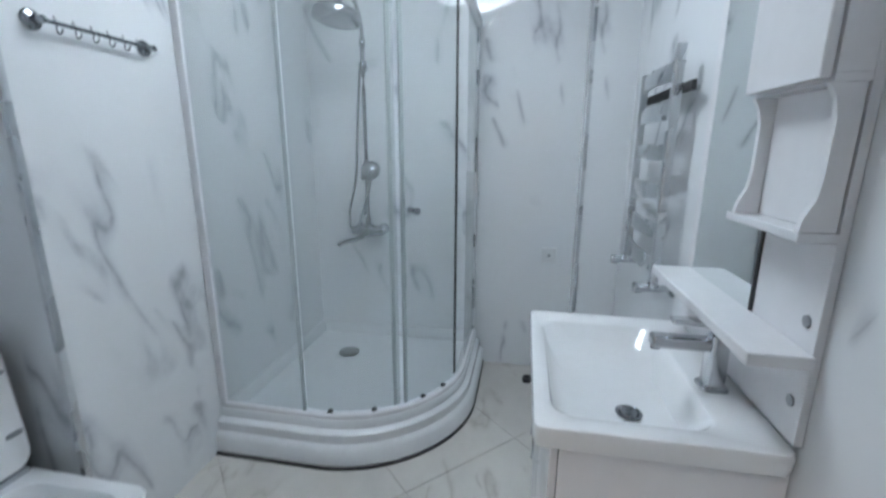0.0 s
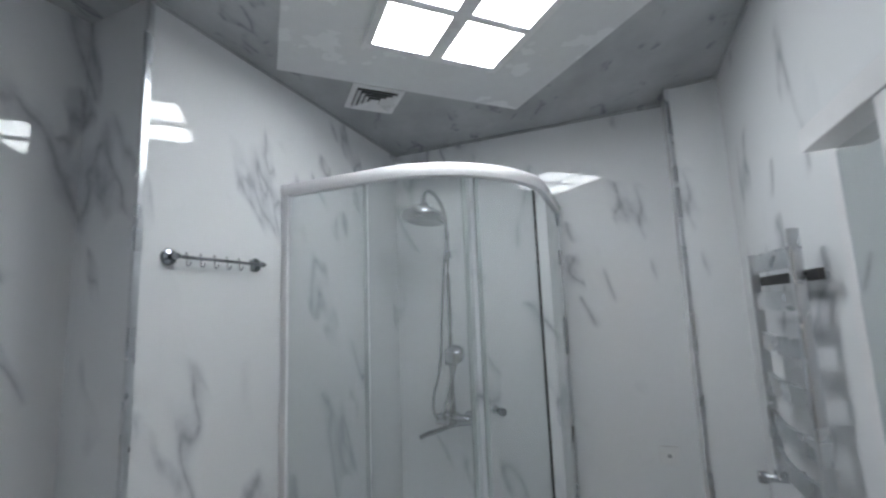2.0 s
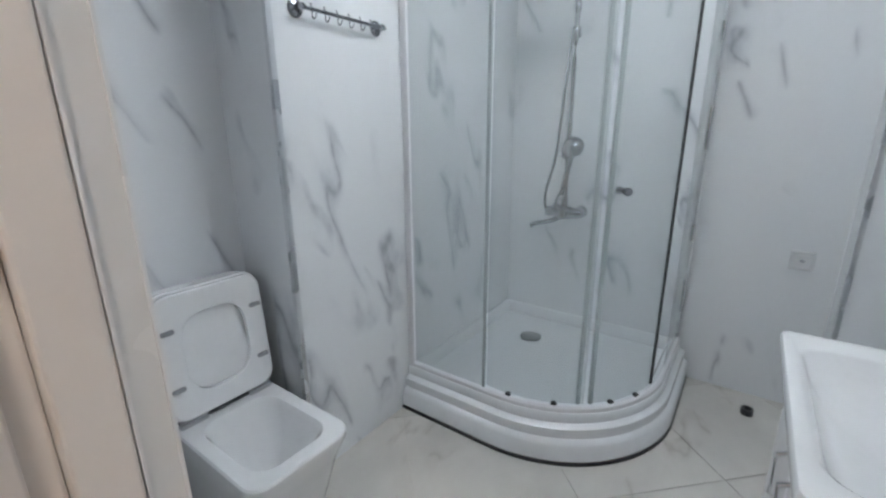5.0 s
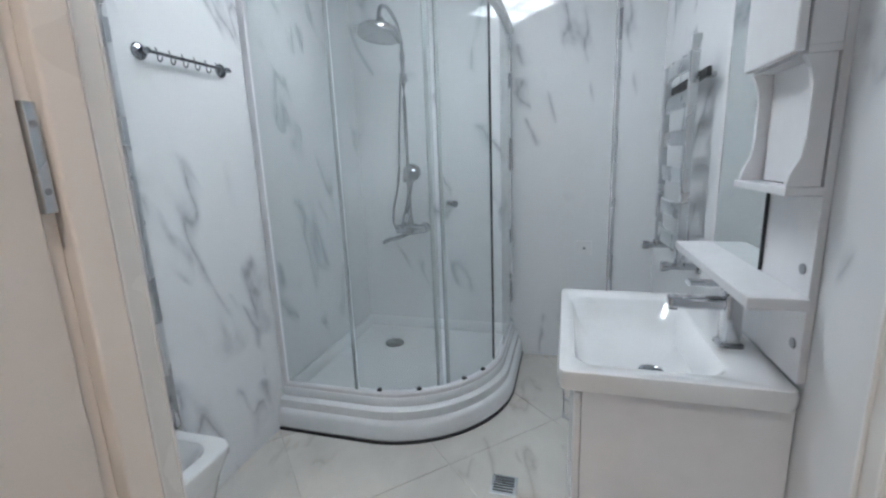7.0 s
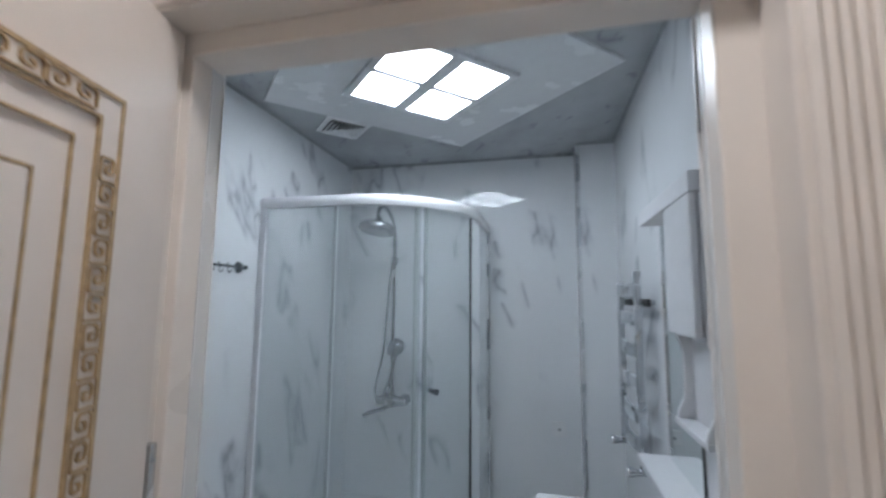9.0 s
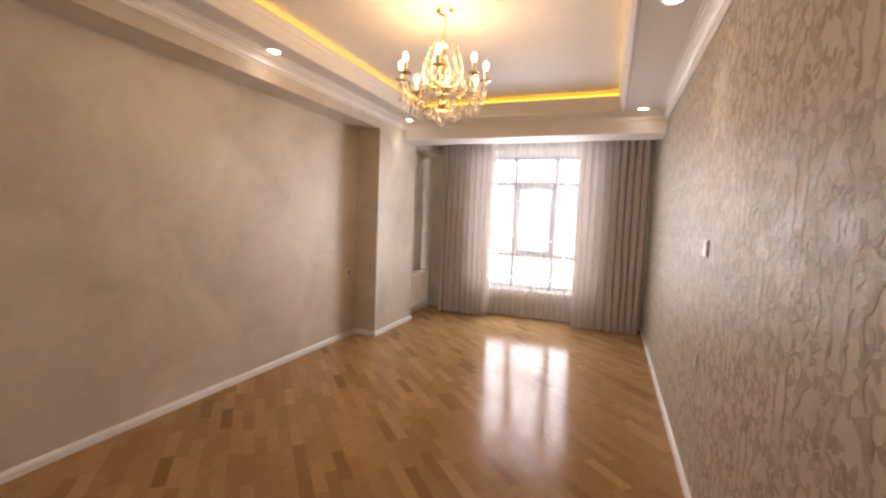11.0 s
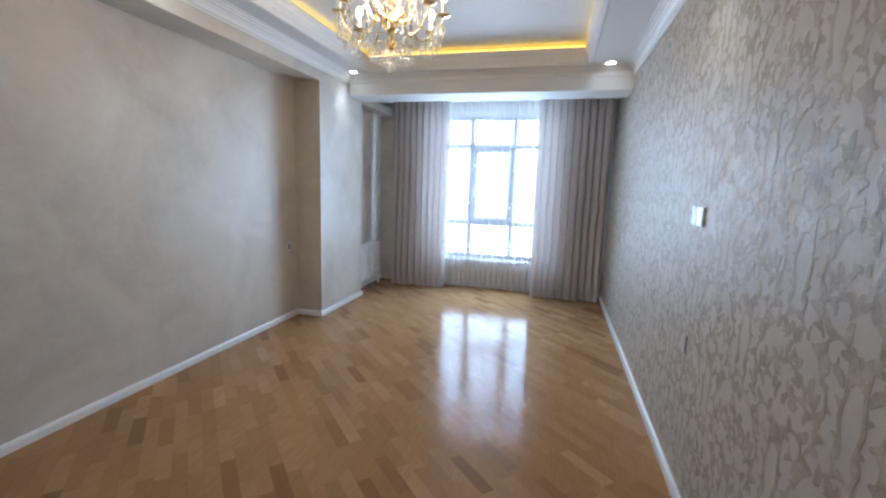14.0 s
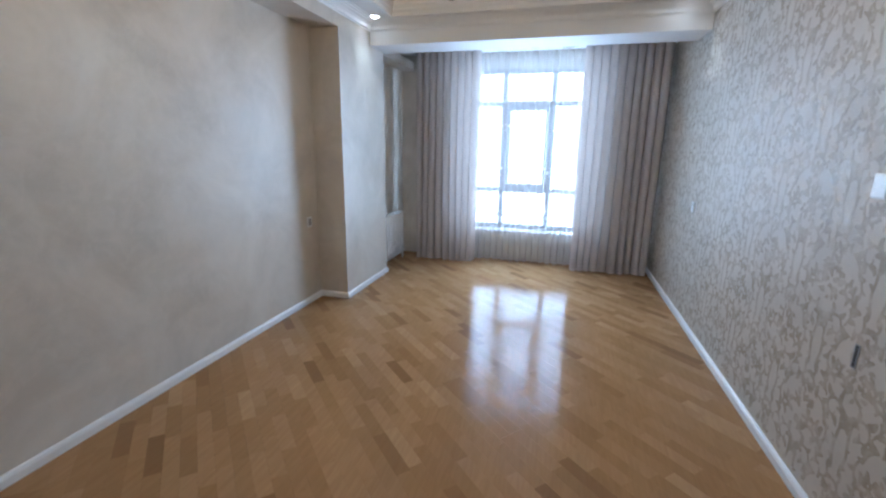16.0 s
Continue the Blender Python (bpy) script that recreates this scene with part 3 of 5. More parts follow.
door_frame2 = tagged(thing("living_door_frame", "cream painted fluted casing of living-room doorway", "door frame"), kind="structure")
part("jamb", boxes((WX0 - 0.012, WX1 + 0.004, DY1 - 0.004, DY1 + 0.02, 0, DZ), bevel=0.003), M_TRIMP, door_frame2)
part("jamb", boxes((WX0 - 0.012, WX1 + 0.004, DY0 - 0.015, DY0 + 0.01, 0, DZ), bevel=0.003), M_TRIMP, door_frame2)
part("head", boxes((WX0 - 0.012, WX1 + 0.004, DY0 + 0.01, DY1 - 0.004, DZ - 0.02, DZ + 0.004), bevel=0.003), M_TRIMP, door_frame2)
casing("casing", (WX0 - 0.002, DY1, 0), (WX0 - 0.002, DY1, DZ + 0.1), (0, 1, 0), (-1, 0, 0), door_frame2)
casing("casing", (WX0 - 0.002, DY0, 0), (WX0 - 0.002, DY0, DZ + 0.1), (0, -1, 0), (-1, 0, 0), door_frame2)
casing("head_casing", (WX0 - 0.002, DY0, DZ), (WX0 - 0.002, DY1, DZ), (0, 0, 1), (-1, 0, 0), door_frame2)

# ---- bathroom trims ----
structure("trim_niche", boxes((0.0004, 0.005, NY - 0.0004, NY + 0.014, 0, BZ - 0.001), (-0.012, 0.005, NY - 0.005, NY - 0.0005, 0, BZ - 0.001)), M_ALU, "aluminium corner trim on marble panel edge", "trim")
structure("trim_column", boxes((1.605, 1.622, -0.205, -0.2004, 0, BZ - 0.001), (1.605, 1.6096, -0.2003, -0.188, 0, BZ - 0.001)), M_ALU, "aluminium corner trim on boxed column", "trim")
structure("trim_ceiling_bath", sweep([(0, NY, BZ - 0.008), (0, 0, BZ - 0.008), (1.61, 0, BZ - 0.008), (1.61, -0.2, BZ - 0.008), (BX, -0.2, BZ - 0.008), (BX, FY, BZ - 0.008)], [(-0.008, -0.006), (0.008, -0.006), (0.008, 0.008), (-0.008, 0.008)]), M_BCEIL, "thin grey ceiling edge profile", "trim")

# ---- bathroom ceiling light and vent ----
lp = thing("ceiling_light", "square white light panel with four glowing panes", "ceiling light", (0.9, -1.155, BZ - 0.014), 45)
part("frame", boxes((-0.292, 0.292, 0.259, 0.292, -0.016, 0), (-0.292, 0.292, -0.292, -0.259, -0.016, 0), (-0.292, -0.259, -0.259, 0.259, -0.016, 0), (0.259, 0.292, -0.259, 0.259, -0.016, 0), (-0.030, 0.030, -0.259, 0.259, -0.016, 0), (-0.259, -0.030, -0.017, 0.017, -0.016, 0), (0.030, 0.259, -0.017, 0.017, -0.016, 0)), M_WPLAST, lp)
for sx in (-1, 1):
    for sy in (-1, 1):
        part("pane", boxes((min(sx * 0.032, sx * 0.258), max(sx * 0.032, sx * 0.258), min(sy * 0.019, sy * 0.258), max(sy * 0.019, sy * 0.258), -0.012, -0.004)), M_PANE, lp)
vent = thing("ceiling_vent", "square white four-way ceiling vent with slanted louvres", "vent", (0.285, -0.735, BZ), 45)


def louvre(r0, z0, r1, z1, t):
    """A square ring of slanted blades, from its upper inner edge to its lower outer edge."""
    def sq(r, z):
        return [(-r, -r, z), (r, -r, z), (r, r, z), (-r, r, z)]
    bm = bmesh.new()
    loft([sq(r0, z0), sq(r1, z1), sq(r1, z1 - t), sq(r0, z0 - t), sq(r0, z0)], bm, cap0=False, cap1=False)
    return bm


# Black sheet paints the darkness of the duct behind the louvres.
part("backing", boxes((-0.098, 0.098, -0.098, 0.098, -0.003, -0.001)), M_BLACK, vent)
part("frame", louvre(0.098, -0.005, 0.124, -0.001, 0.004), M_WPLAST, vent)
for r in (0.030, 0.053, 0.076):
    part("louvre", louvre(r, -0.007, r + 0.020, -0.019, 0.0012), M_WPLAST, vent)
part("centre_plate", boxes((-0.022, 0.022, -0.022, 0.022, -0.018, -0.016)), M_WPLAST, vent)

# ---- hook rail ----
hk = thing("hook_rail", "chrome towel hook rail with six hooks", "hook rail", (0, 0, 1.682))
yc0, yc1 = -1.536, -1.183
for yy in (yc0, yc1):
    ros = part("rosette", turned(lathe([(0.026, 0.0), (0.028, 0.004), (0.024, 0.010), (0.012, 0.014), (0.010, 0.030), (0.012, 0.034), (0.010, 0.044), (0, 0.046)], 20), Matrix.Translation((0.0, yy, 0)) @ Matrix.Rotation(radians(90), 4, 'Y')), M_DKCHROME, hk, smooth=True)
part("rail", tube([(0.034, yc0, 0), (0.034, yc1 + 0.02, 0)], 0.006, k=10), M_DKCHROME, hk, smooth=True)
for i in range(6):
    y = yc0 + 0.035 + i * 0.052
    part("hook", tube(bend([(0.034, y, 0.016), (0.040, y, 0.0), (0.039, y, -0.020), (0.046, y, -0.030), (0.056, y, -0.024), (0.058, y, -0.015)], 4), 0.0024, k=6), M_DKCHROME, hk, smooth=True)

# ---- shower ----
SC, SR, SS = 0.48, 0.55, 1.03
def quad_path(grow=0.0, steps=22, start=0.003, z=0.0, a0=-90, a1=0, ends=True):
    """The quadrant's front line from one wall round to the other, grown outwards."""
    pts = [(start, -(SS + grow), z)] if ends else []
    for i in range(steps + 1):
        a = radians(a0 + (a1 - a0) * i / steps)
        pts.append((SC + (SR + grow) * math.cos(a), -SC + (SR + grow) * math.sin(a), z))
    if ends:
        pts.append((SS + grow, -start, z))
    return pts


sh = thing("shower_cabin", "quadrant glass shower cabin with white tray", "shower cabin")
def tray_ring(grow, z, inset=0.003):
    return [(x, y, z) for x, y, _ in quad_path(grow, start=inset)] + [(inset, -inset, z)]


tray = part("tray", loft([tray_ring(0.066, 0.012), tray_ring(0.072, 0.02), tray_ring(0.068, 0.085), tray_ring(0.058, 0.100), tray_ring(0.046, 0.108), tray_ring(0.046, 0.150), tray_ring(0.030, 0.158), tray_ring(0.020, 0.162), tray_ring(0.022, 0.195), tray_ring(0.016, 0.205), tray_ring(-0.020, 0.207, 0.018), tray_ring(-0.032, 0.198, 0.026), tray_ring(-0.05, 0.14, 0.034), tray_ring(-0.12, 0.125, 0.10)], cap0=True), M_ACRYL, sh, "white acrylic tray with stepped curved skirt", smooth=True)
part("seal", sweep(quad_path(0.072, z=0.007), [(-0.004, -0.007), (0.004, -0.007), (0.003, 0.006), (-0.003, 0.006)]), M_BLACK, sh, "dark sealing line under skirt")
part("drain", lathe([(0.062, 0.0), (0.062, 0.006), (0.054, 0.011), (0.020, 0.012), (0.0, 0.013)], 24, Matrix.Translation((0.30, -0.28, 0.125))), M_DRAIN, sh, "grey shower drain cap", smooth=True)
part("tray_mark", lathe([(0.030, 0.0), (0.030, 0.002), (0.0, 0.0022)], 20, Matrix.Translation((0.245, -0.48, 0.1255)) @ Matrix.Diagonal((1, 0.6, 1, 1))), M_ALU, sh, "small oval metallic mark on tray")
rail_sec = [(-0.016, -0.028), (0.016, -0.028), (0.020, -0.015), (0.020, 0.012), (0.012, 0.024), (-0.012, 0.024), (-0.016, 0.012)]
part("top_rail", sweep(quad_path(0.0, z=2.02), rail_sec), M_WHITE, sh, "white curved top rail", smooth=True)
part("bottom_rail", sweep(quad_path(0.0, z=0.215), [(-0.014, -0.010), (0.014, -0.010), (0.014, 0.008), (0.006, 0.016), (-0.006, 0.016), (-0.014, 0.008)]), M_WHITE, sh, "white curved bottom rail", smooth=True)
part("wall_post", boxes((0.002, 0.034, -SS - 0.014, -SS + 0.014, 0.21, 2.03), bevel=0.004), M_WHITE, sh)
part("wall_post", boxes((SS - 0.010, SS + 0.010, -0.030, -0.002, 0.21, 2.03), bevel=0.004), M_ALU, sh, "slim satin aluminium wall profile")


def pane_on(path):
    """Curved or flat upright glass sheet 5 mm thick along a plan line."""
    bm = bmesh.new()
    sweep([(x, y, 1.115) for x, y, _ in path], [(-0.0025, -0.885), (0.0025, -0.885), (0.0025, 0.885), (-0.0025, 0.885)], bm)
    return bm


part("fixed_pane", pane_on([(0.03, -SS, 0), (0.41, -SS, 0)]), M_GLASS, sh, "clear fixed glass pane", smooth=True)
part("fixed_pane", pane_on([(SS, -0.41, 0), (SS, -0.03, 0)]), M_GLASS, sh, "clear fixed glass pane", smooth=True)
part("door_pane", pane_on(quad_path(-0.018, 12, a0=-97, a1=-52, ends=False)), M_GLASS, sh, "curved sliding glass door", smooth=True)
door_r = part("door_pane", pane_on(quad_path(-0.018, 12, a0=-50, a1=-9, ends=False)), M_GLASS, sh, "curved sliding glass door", smooth=True)


def upright(a, grow, w, mat, label, z0=0.23, z1=2.0):
    x, y = SC + (SR + grow) * math.cos(radians(a)), -SC + (SR + grow) * math.sin(radians(a))
    bm = turned(boxes((-0.006, 0.006, -w / 2, w / 2, z0, z1), bevel=0.002), Matrix.Translation((x, y, 0)) @ Matrix.Rotation(radians(a), 4, 'Z'))
    return part("profile", bm, mat, sh, label)


M_SEAL = glassy("translucent_pvc_seal", (0.66, 0.72, 0.73), 0.2, 1.3, 0.5)
upright(-54.5, -0.016, 0.016, M_SEAL, "translucent magnetic door seal")
upright(-49.0, -0.016, 0.016, M_SEAL, "translucent magnetic door seal")
upright(-11.5, -0.016, 0.005, M_BLACK, "dark door edge seal")
part("profile", boxes((0.405, 0.418, -SS - 0.006, -SS + 0.006, 0.23, 2.0), bevel=0.002), M_SEAL, sh, "translucent pane edge seal")
for a in (-85, -65, -40, -26):
    for z in (0.232,):
        x, y = SC + (SR - 0.004) * math.cos(radians(a)), -SC + (SR - 0.004) * math.sin(radians(a))
        part("roller", lathe([(0.0, -0.008), (0.011, -0.008), (0.013, 0.0), (0.011, 0.008), (0, 0.008)], 14, Matrix.Translation((x, y, z)) @ Matrix.Rotation(radians(a), 4, 'Z') @ Matrix.Rotation(radians(90), 4, 'Y')), M_BLACK, sh, "small black door roller", smooth=True)
ka = radians(-43.5)
kx, ky = SC + (SR - 0.018) * math.cos(ka), -SC + (SR - 0.018) * math.sin(ka)
part("knob", lathe([(0.0, -0.034), (0.013, -0.034), (0.015, -0.028), (0.012, -0.012), (0.008, -0.003), (0.008, 0.003), (0.012, 0.012), (0.016, 0.028), (0.014, 0.034), (0.0, 0.035)], 18, Matrix.Translation((kx, ky, 1.1)) @ Matrix.Rotation(ka, 4, 'Z') @ Matrix.Rotation(radians(90), 4, 'Y')), M_DKCHROME, door_r, "chrome door knob", smooth=True)

col = thing("shower_column", "chrome shower column with round head and hand shower", "shower set")
BXX = 0.378
part("mixer", lathe([(0.0, -0.105), (0.024, -0.104), (0.029, -0.09), (0.030, -0.05), (0.040, -0.03), (0.042, 0.0), (0.040, 0.03), (0.030, 0.05), (0.029, 0.09), (0.024, 0.104), (0.0, 0.105)], 20, Matrix.Translation((BXX, -0.080, 0.855)) @ Matrix.Rotation(radians(90), 4, 'Y')), M_DKCHROME, col, smooth=True)
for dx in (-0.075, 0.075):
    part("wall_flange", lathe([(0.036, 0.0), (0.036, 0.006), (0.024, 0.022), (0.017, 0.075), (0, 0.076)], 20, Matrix.Translation((BXX + dx, 0, 0.855)) @ Matrix.Rotation(radians(90), 4, 'X')), M_CHROME, col, smooth=True)
part("spout", tube(bend([(BXX, -0.09, 0.84), (BXX - 0.04, -0.15, 0.815), (BXX - 0.10, -0.21, 0.805), (BXX - 0.14, -0.235, 0.785)], 5), 0.014, k=10), M_DKCHROME, col, smooth=True)
part("control_knob", lathe([(0.030, 0.0), (0.034, 0.008), (0.034, 0.046), (0.028, 0.056), (0.0, 0.058)], 22, Matrix.Translation((BXX + 0.012, -0.112, 0.862)) @ Matrix.Rotation(radians(90), 4, 'X')), M_DKCHROME, col, "round chrome temperature knob", smooth=True)
part("lever", boxes((BXX + 0.02, BXX + 0.10, -0.165, -0.147, 0.872, 0.886), bevel=0.005), M_CHROME, col)
part("diverter", lathe([(0.017, 0.0), (0.020, 0.006), (0.020, 0.040), (0.014, 0.055), (0, 0.055)], 18, Matrix.Translation((BXX, -0.080, 0.888))), M_DKCHROME, col, smooth=True)
part("riser", tube(bend([(BXX, -0.075, 0.93), (BXX, -0.075, 1.4), (BXX, -0.075, 1.90), (BXX - 0.001, -0.082, 2.02), (BXX - 0.004, -0.14, 2.105), (BXX - 0.010, -0.25, 2.150), (BXX - 0.015, -0.335, 2.125), (BXX - 0.016, -0.36, 2.065)], 6), 0.012, k=10), M_DKCHROME, col, "chrome riser pipe curved over the top", smooth=True)
part("shower_head", lathe([(0.0, 0.075), (0.018, 0.073), (0.024, 0.055), (0.050, 0.040), (0.100, 0.020), (0.120, 0.004), (0.124, -0.010), (0.122, -0.024), (0.112, -0.030), (0.0, -0.026)], 30, Matrix.Translation((BXX - 0.016, -0.365, 1.995)) @ Matrix.Rotation(radians(-9), 4, 'X') @ Matrix.Rotation(radians(5), 4, 'Y')), M_DKCHROME, col, "round chrome rain shower head", smooth=True)
part("upper_bracket", lathe([(0.020, 0.0), (0.024, 0.006), (0.024, 0.048), (0.020, 0.054)], 16, Matrix.Translation((BXX, -0.075, 1.775))), M_DKCHROME, col, smooth=True)
part("bracket_arm", tube([(BXX, -0.075, 1.80), (BXX, -0.001, 1.80)], 0.011, k=10), M_CHROME, col, smooth=True)
part("coupling", lathe([(0.016, 0.0), (0.018, 0.004), (0.018, 0.040), (0.015, 0.045)], 14, Matrix.Translation((BXX, -0.075, 1.90))), M_DKCHROME, col, smooth=True)
slide = part("slider", boxes((BXX - 0.022, BXX + 0.034, -0.125, -0.055, 1.16, 1.205), bevel=0.008), M_GREYP, col)
hand = part("hand_shower", tube(bend([(BXX + 0.004, -0.165, 0.965), (BXX + 0.018, -0.140, 1.06), (BXX + 0.036, -0.130, 1.155), (BXX + 0.05, -0.142, 1.21)], 4), 0.0135, k=10), M_DKCHROME, col, smooth=True)
part("hand_shower_head", lathe([(0.0, 0.034), (0.034, 0.028), (0.056, 0.010), (0.060, -0.006), (0.055, -0.018), (0, -0.019)], 22, Matrix.Translation((BXX + 0.055, -0.165, 1.225)) @ Matrix.Rotation(radians(62), 4, 'X')), M_DKCHROME, hand, smooth=True)
part("hose", tube(bend([(BXX - 0.012, -0.095, 1.79), (BXX - 0.030, -0.11, 1.5), (BXX - 0.052, -0.12, 1.18), (BXX - 0.095, -0.13, 0.98), (BXX - 0.088, -0.14, 0.885), (BXX - 0.045, -0.14, 0.875), (BXX - 0.008, -0.160, 0.965)], 8), 0.0085, k=8), M_DKCHROME, col, "flexible metal shower hose", smooth=True)

# ---- wall socket, floor drain, pipe stub ----
so = thing("wall_socket", "white square wall socket on marble panel", "socket", (1.476, 0, 0.733))
part("plate", boxes((-0.044, 0.044, -0.016, -0.0005, -0.044, 0.044), bevel=0.004), M_WPLAST, so)
part("insert", boxes((-0.026, 0.026, -0.018, -0.016, -0.026, 0.026), bevel=0.002), M_WPLAST, so)
part("cup", lathe([(0.009, 0.0), (0.009, 0.001), (0.0, 0.0012)], 18, Matrix.Translation((0, -0.0182, 0)) @ Matrix.Rotation(radians(90), 4, 'X')), M_GREYP, so)
fd = thing("floor_drain", "square metal floor drain with slotted grate", "drain", (1.145, -1.226, 0.0005))
part("frame", boxes((-0.052, 0.052, -0.052, 0.052, 0, 0.003), bevel=0.001), M_ALU, fd)
for i in range(6):
    part("slot", boxes((-0.040, 0.040, -0.038 + i * 0.0145, -0.031 + i * 0.0145, 0.003, 0.0036)), M_BLACK, fd)
solo("pipe_stub", lathe([(0.026, 0.0), (0.026, 0.03), (0.018, 0.03), (0.017, 0.006), (0, 0.005)], 16, Matrix.Translation((1.38, -0.20, 0.0))), M_BLACK, "dark capped drain pipe at floor corner", "pipe", smooth=True)

# ---- towel rail ----
tr = thing("towel_rail", "chrome ladder towel rail with angled valves", "towel rail", (0, 0, 0))
TXX, ty0, ty1 = 1.762, -0.645, -1.045
for y, z1 in ((ty0, 1.63), (ty1, 1.665)):
    part("upright", boxes((TXX - 0.014, TXX + 0.014, y - 0.016, y + 0.016, 0.90, z1), bevel=0.004), M_ALU, tr)
for z in (1.590, 1.470, 1.340, 1.210, 1.080, 0.965):
    part("rung", sweep(bend([(TXX + 0.004, ty0, z), (TXX - 0.018, (ty0 + ty1) / 2, z), (TXX + 0.004, ty1, z)], 5), [(-0.006, -0.027), (0.006, -0.027), (0.006, 0.027), (-0.006, 0.027)]), M_ALU, tr)
part("bracket_bar", boxes((TXX + 0.018, TXX + 0.032, ty1 - 0.08, ty0 + 0.08, 1.522, 1.552), bevel=0.003), M_BLACK, tr, "dark horizontal wall bracket")
for y in (ty0, ty1):
    part("standoff", tube([(TXX + 0.012, y, 1.537), (BX - 0.001, y, 1.537)], 0.010), M_CHROME, tr)
    v = part("valve", tube([(TXX - 0.035, y, 0.885), (BX - 0.001, y, 0.885)], 0.013, k=12), M_CHROME, tr, "chrome angle valve", smooth=True)
    part("valve_knob", lathe([(0.0, 0.0), (0.018, 0.0), (0.020, 0.006), (0.018, 0.028), (0, 0.03)], 14, Matrix.Translation((TXX - 0.062, y, 0.885)) @ Matrix.Rotation(radians(90), 4, 'Y')), M_CHROME, v, smooth=True)
    part("valve_nut", lathe([(0.016, 0.0), (0.018, 0.004), (0.018, 0.024), (0.012, 0.03), (0, 0.03)], 12, Matrix.Translation((TXX, y, 0.885))), M_CHROME, v, smooth=True)
    part("wall_plate", lathe([(0.028, 0.0), (0.026, 0.008), (0.014, 0.012), (0, 0.012)], 16, Matrix.Translation((BX, y, 0.885)) @ Matrix.Rotation(radians(-90), 4, 'Y')), M_CHROME, v, smooth=True)

# ---- vanity ----
VX0, VY0, VY1, VZ = 1.352, -1.792, -1.146, 0.815
va = thing("vanity_cabinet", "white vanity base cabinet under washbasin", "cabinet")
for ya, yb in ((VY0 + 0.020, VY0 + 0.038), (VY1 - 0.038, VY1 - 0.020)):
    part("side_panel", boxes((VX0 + 0.055, BX - 0.004, ya, yb, 0.06, VZ - 0.048), bevel=0.001), M_WHITE, va)
part("bottom_panel", boxes((VX0 + 0.055, BX - 0.004, VY0 + 0.0385, VY1 - 0.0385, 0.06, 0.078)), M_WHITE, va)
part("back_panel", boxes((BX - 0.016, BX - 0.004, VY0 + 0.0385, VY1 - 0.0385, 0.0785, VZ - 0.12)), M_WHITE, va)
for i, (a, b) in enumerate(((VY0 + 0.022, (VY0 + VY1) / 2 - 0.002), ((VY0 + VY1) / 2 + 0.002, VY1 - 0.022))):
    d = part("door", boxes((VX0 + 0.037, VX0 + 0.054, a, b, 0.075, VZ - 0.060), bevel=0.003), M_WHITE, va)
    yy = b - 0.05 if i == 0 else a + 0.05
    part("handle", tube([(VX0 + 0.036, yy, 0.52), (VX0 + 0.016, yy, 0.53), (VX0 + 0.016, yy, 0.63), (VX0 + 0.036, yy, 0.64)], 0.005), M_CHROME, d)
for yy in (VY0 + 0.06, VY1 - 0.06):
    for xx in (VX0 + 0.09, BX - 0.05):
        part("foot", lathe([(0.02, 0), (0.02, 0.06)], 12, Matrix.Translation((xx, yy, 0.0))), M_GREYP, va)
ba = thing("washbasin", "white rectangular ceramic washbasin", "washbasin")
bcx, bcy = (VX0 + BX - 0.003) / 2, (VY0 + VY1) / 2
bw, bh = BX - 0.003 - VX0, VY1 - VY0
ix, iw = VX0 + 0.205, 0.33
def br(w, h, r, z, cx=None, cy=None):
    return at_z(rrect(w, h, r, 6, bcx if cx is None else cx, bcy if cy is None else cy), z)


part("bowl", loft([br(bw - 0.03, bh - 0.03, 0.02, VZ - 0.052), br(bw - 0.006, bh - 0.006, 0.022, VZ - 0.046), br(bw, bh, 0.022, VZ - 0.03), br(bw, bh, 0.022, VZ - 0.008), br(bw - 0.006, bh - 0.006, 0.02, VZ - 0.001), br(bw - 0.016, bh - 0.016, 0.018, VZ),
                   br(bw - 0.045, bh - 0.045, 0.03, VZ - 0.003), br(iw + 0.02, 0.53, 0.06, VZ - 0.006, ix), br(iw, 0.515, 0.06, VZ - 0.012, ix), br(iw - 0.03, 0.475, 0.07, VZ - 0.05, ix, -1.473), br(iw - 0.09, 0.36, 0.08, VZ - 0.088, ix + 0.01, -1.495), br(0.07, 0.09, 0.03, VZ - 0.100, ix + 0.03, -1.555)], cap0=False), M_CERAM, ba, smooth=True)
part("drain", lathe([(0.030, 0.0), (0.032, 0.005), (0.026, 0.007), (0.022, 0.004), (0.020, 0.007), (0.0, 0.010)], 24, Matrix.Translation((1.592, -1.555, VZ - 0.099))), M_DKCHROME, ba, "chrome pop-up drain", smooth=True)
fa = thing("basin_faucet", "chrome single-lever basin mixer tap", "faucet", (1.765, -1.555, VZ - 0.004))
part("body", loft([at_z(rrect(0.060, 0.060, 0.012), 0), at_z(rrect(0.058, 0.058, 0.012), 0.006), at_z(rrect(0.044, 0.046, 0.012), 0.012), at_z(rrect(0.042, 0.044, 0.012), 0.13), at_z(rrect(0.036, 0.038, 0.010), 0.134)]), M_CHROME, fa, smooth=True)
part("spout", boxes((-0.145, -0.015, -0.019, 0.019, 0.092, 0.122), bevel=0.007), M_CHROME, fa)
part("aerator", lathe([(0.011, -0.012), (0.011, 0), (0, 0)], 12, Matrix.Translation((-0.132, 0, 0.099))), M_DKCHROME, fa)
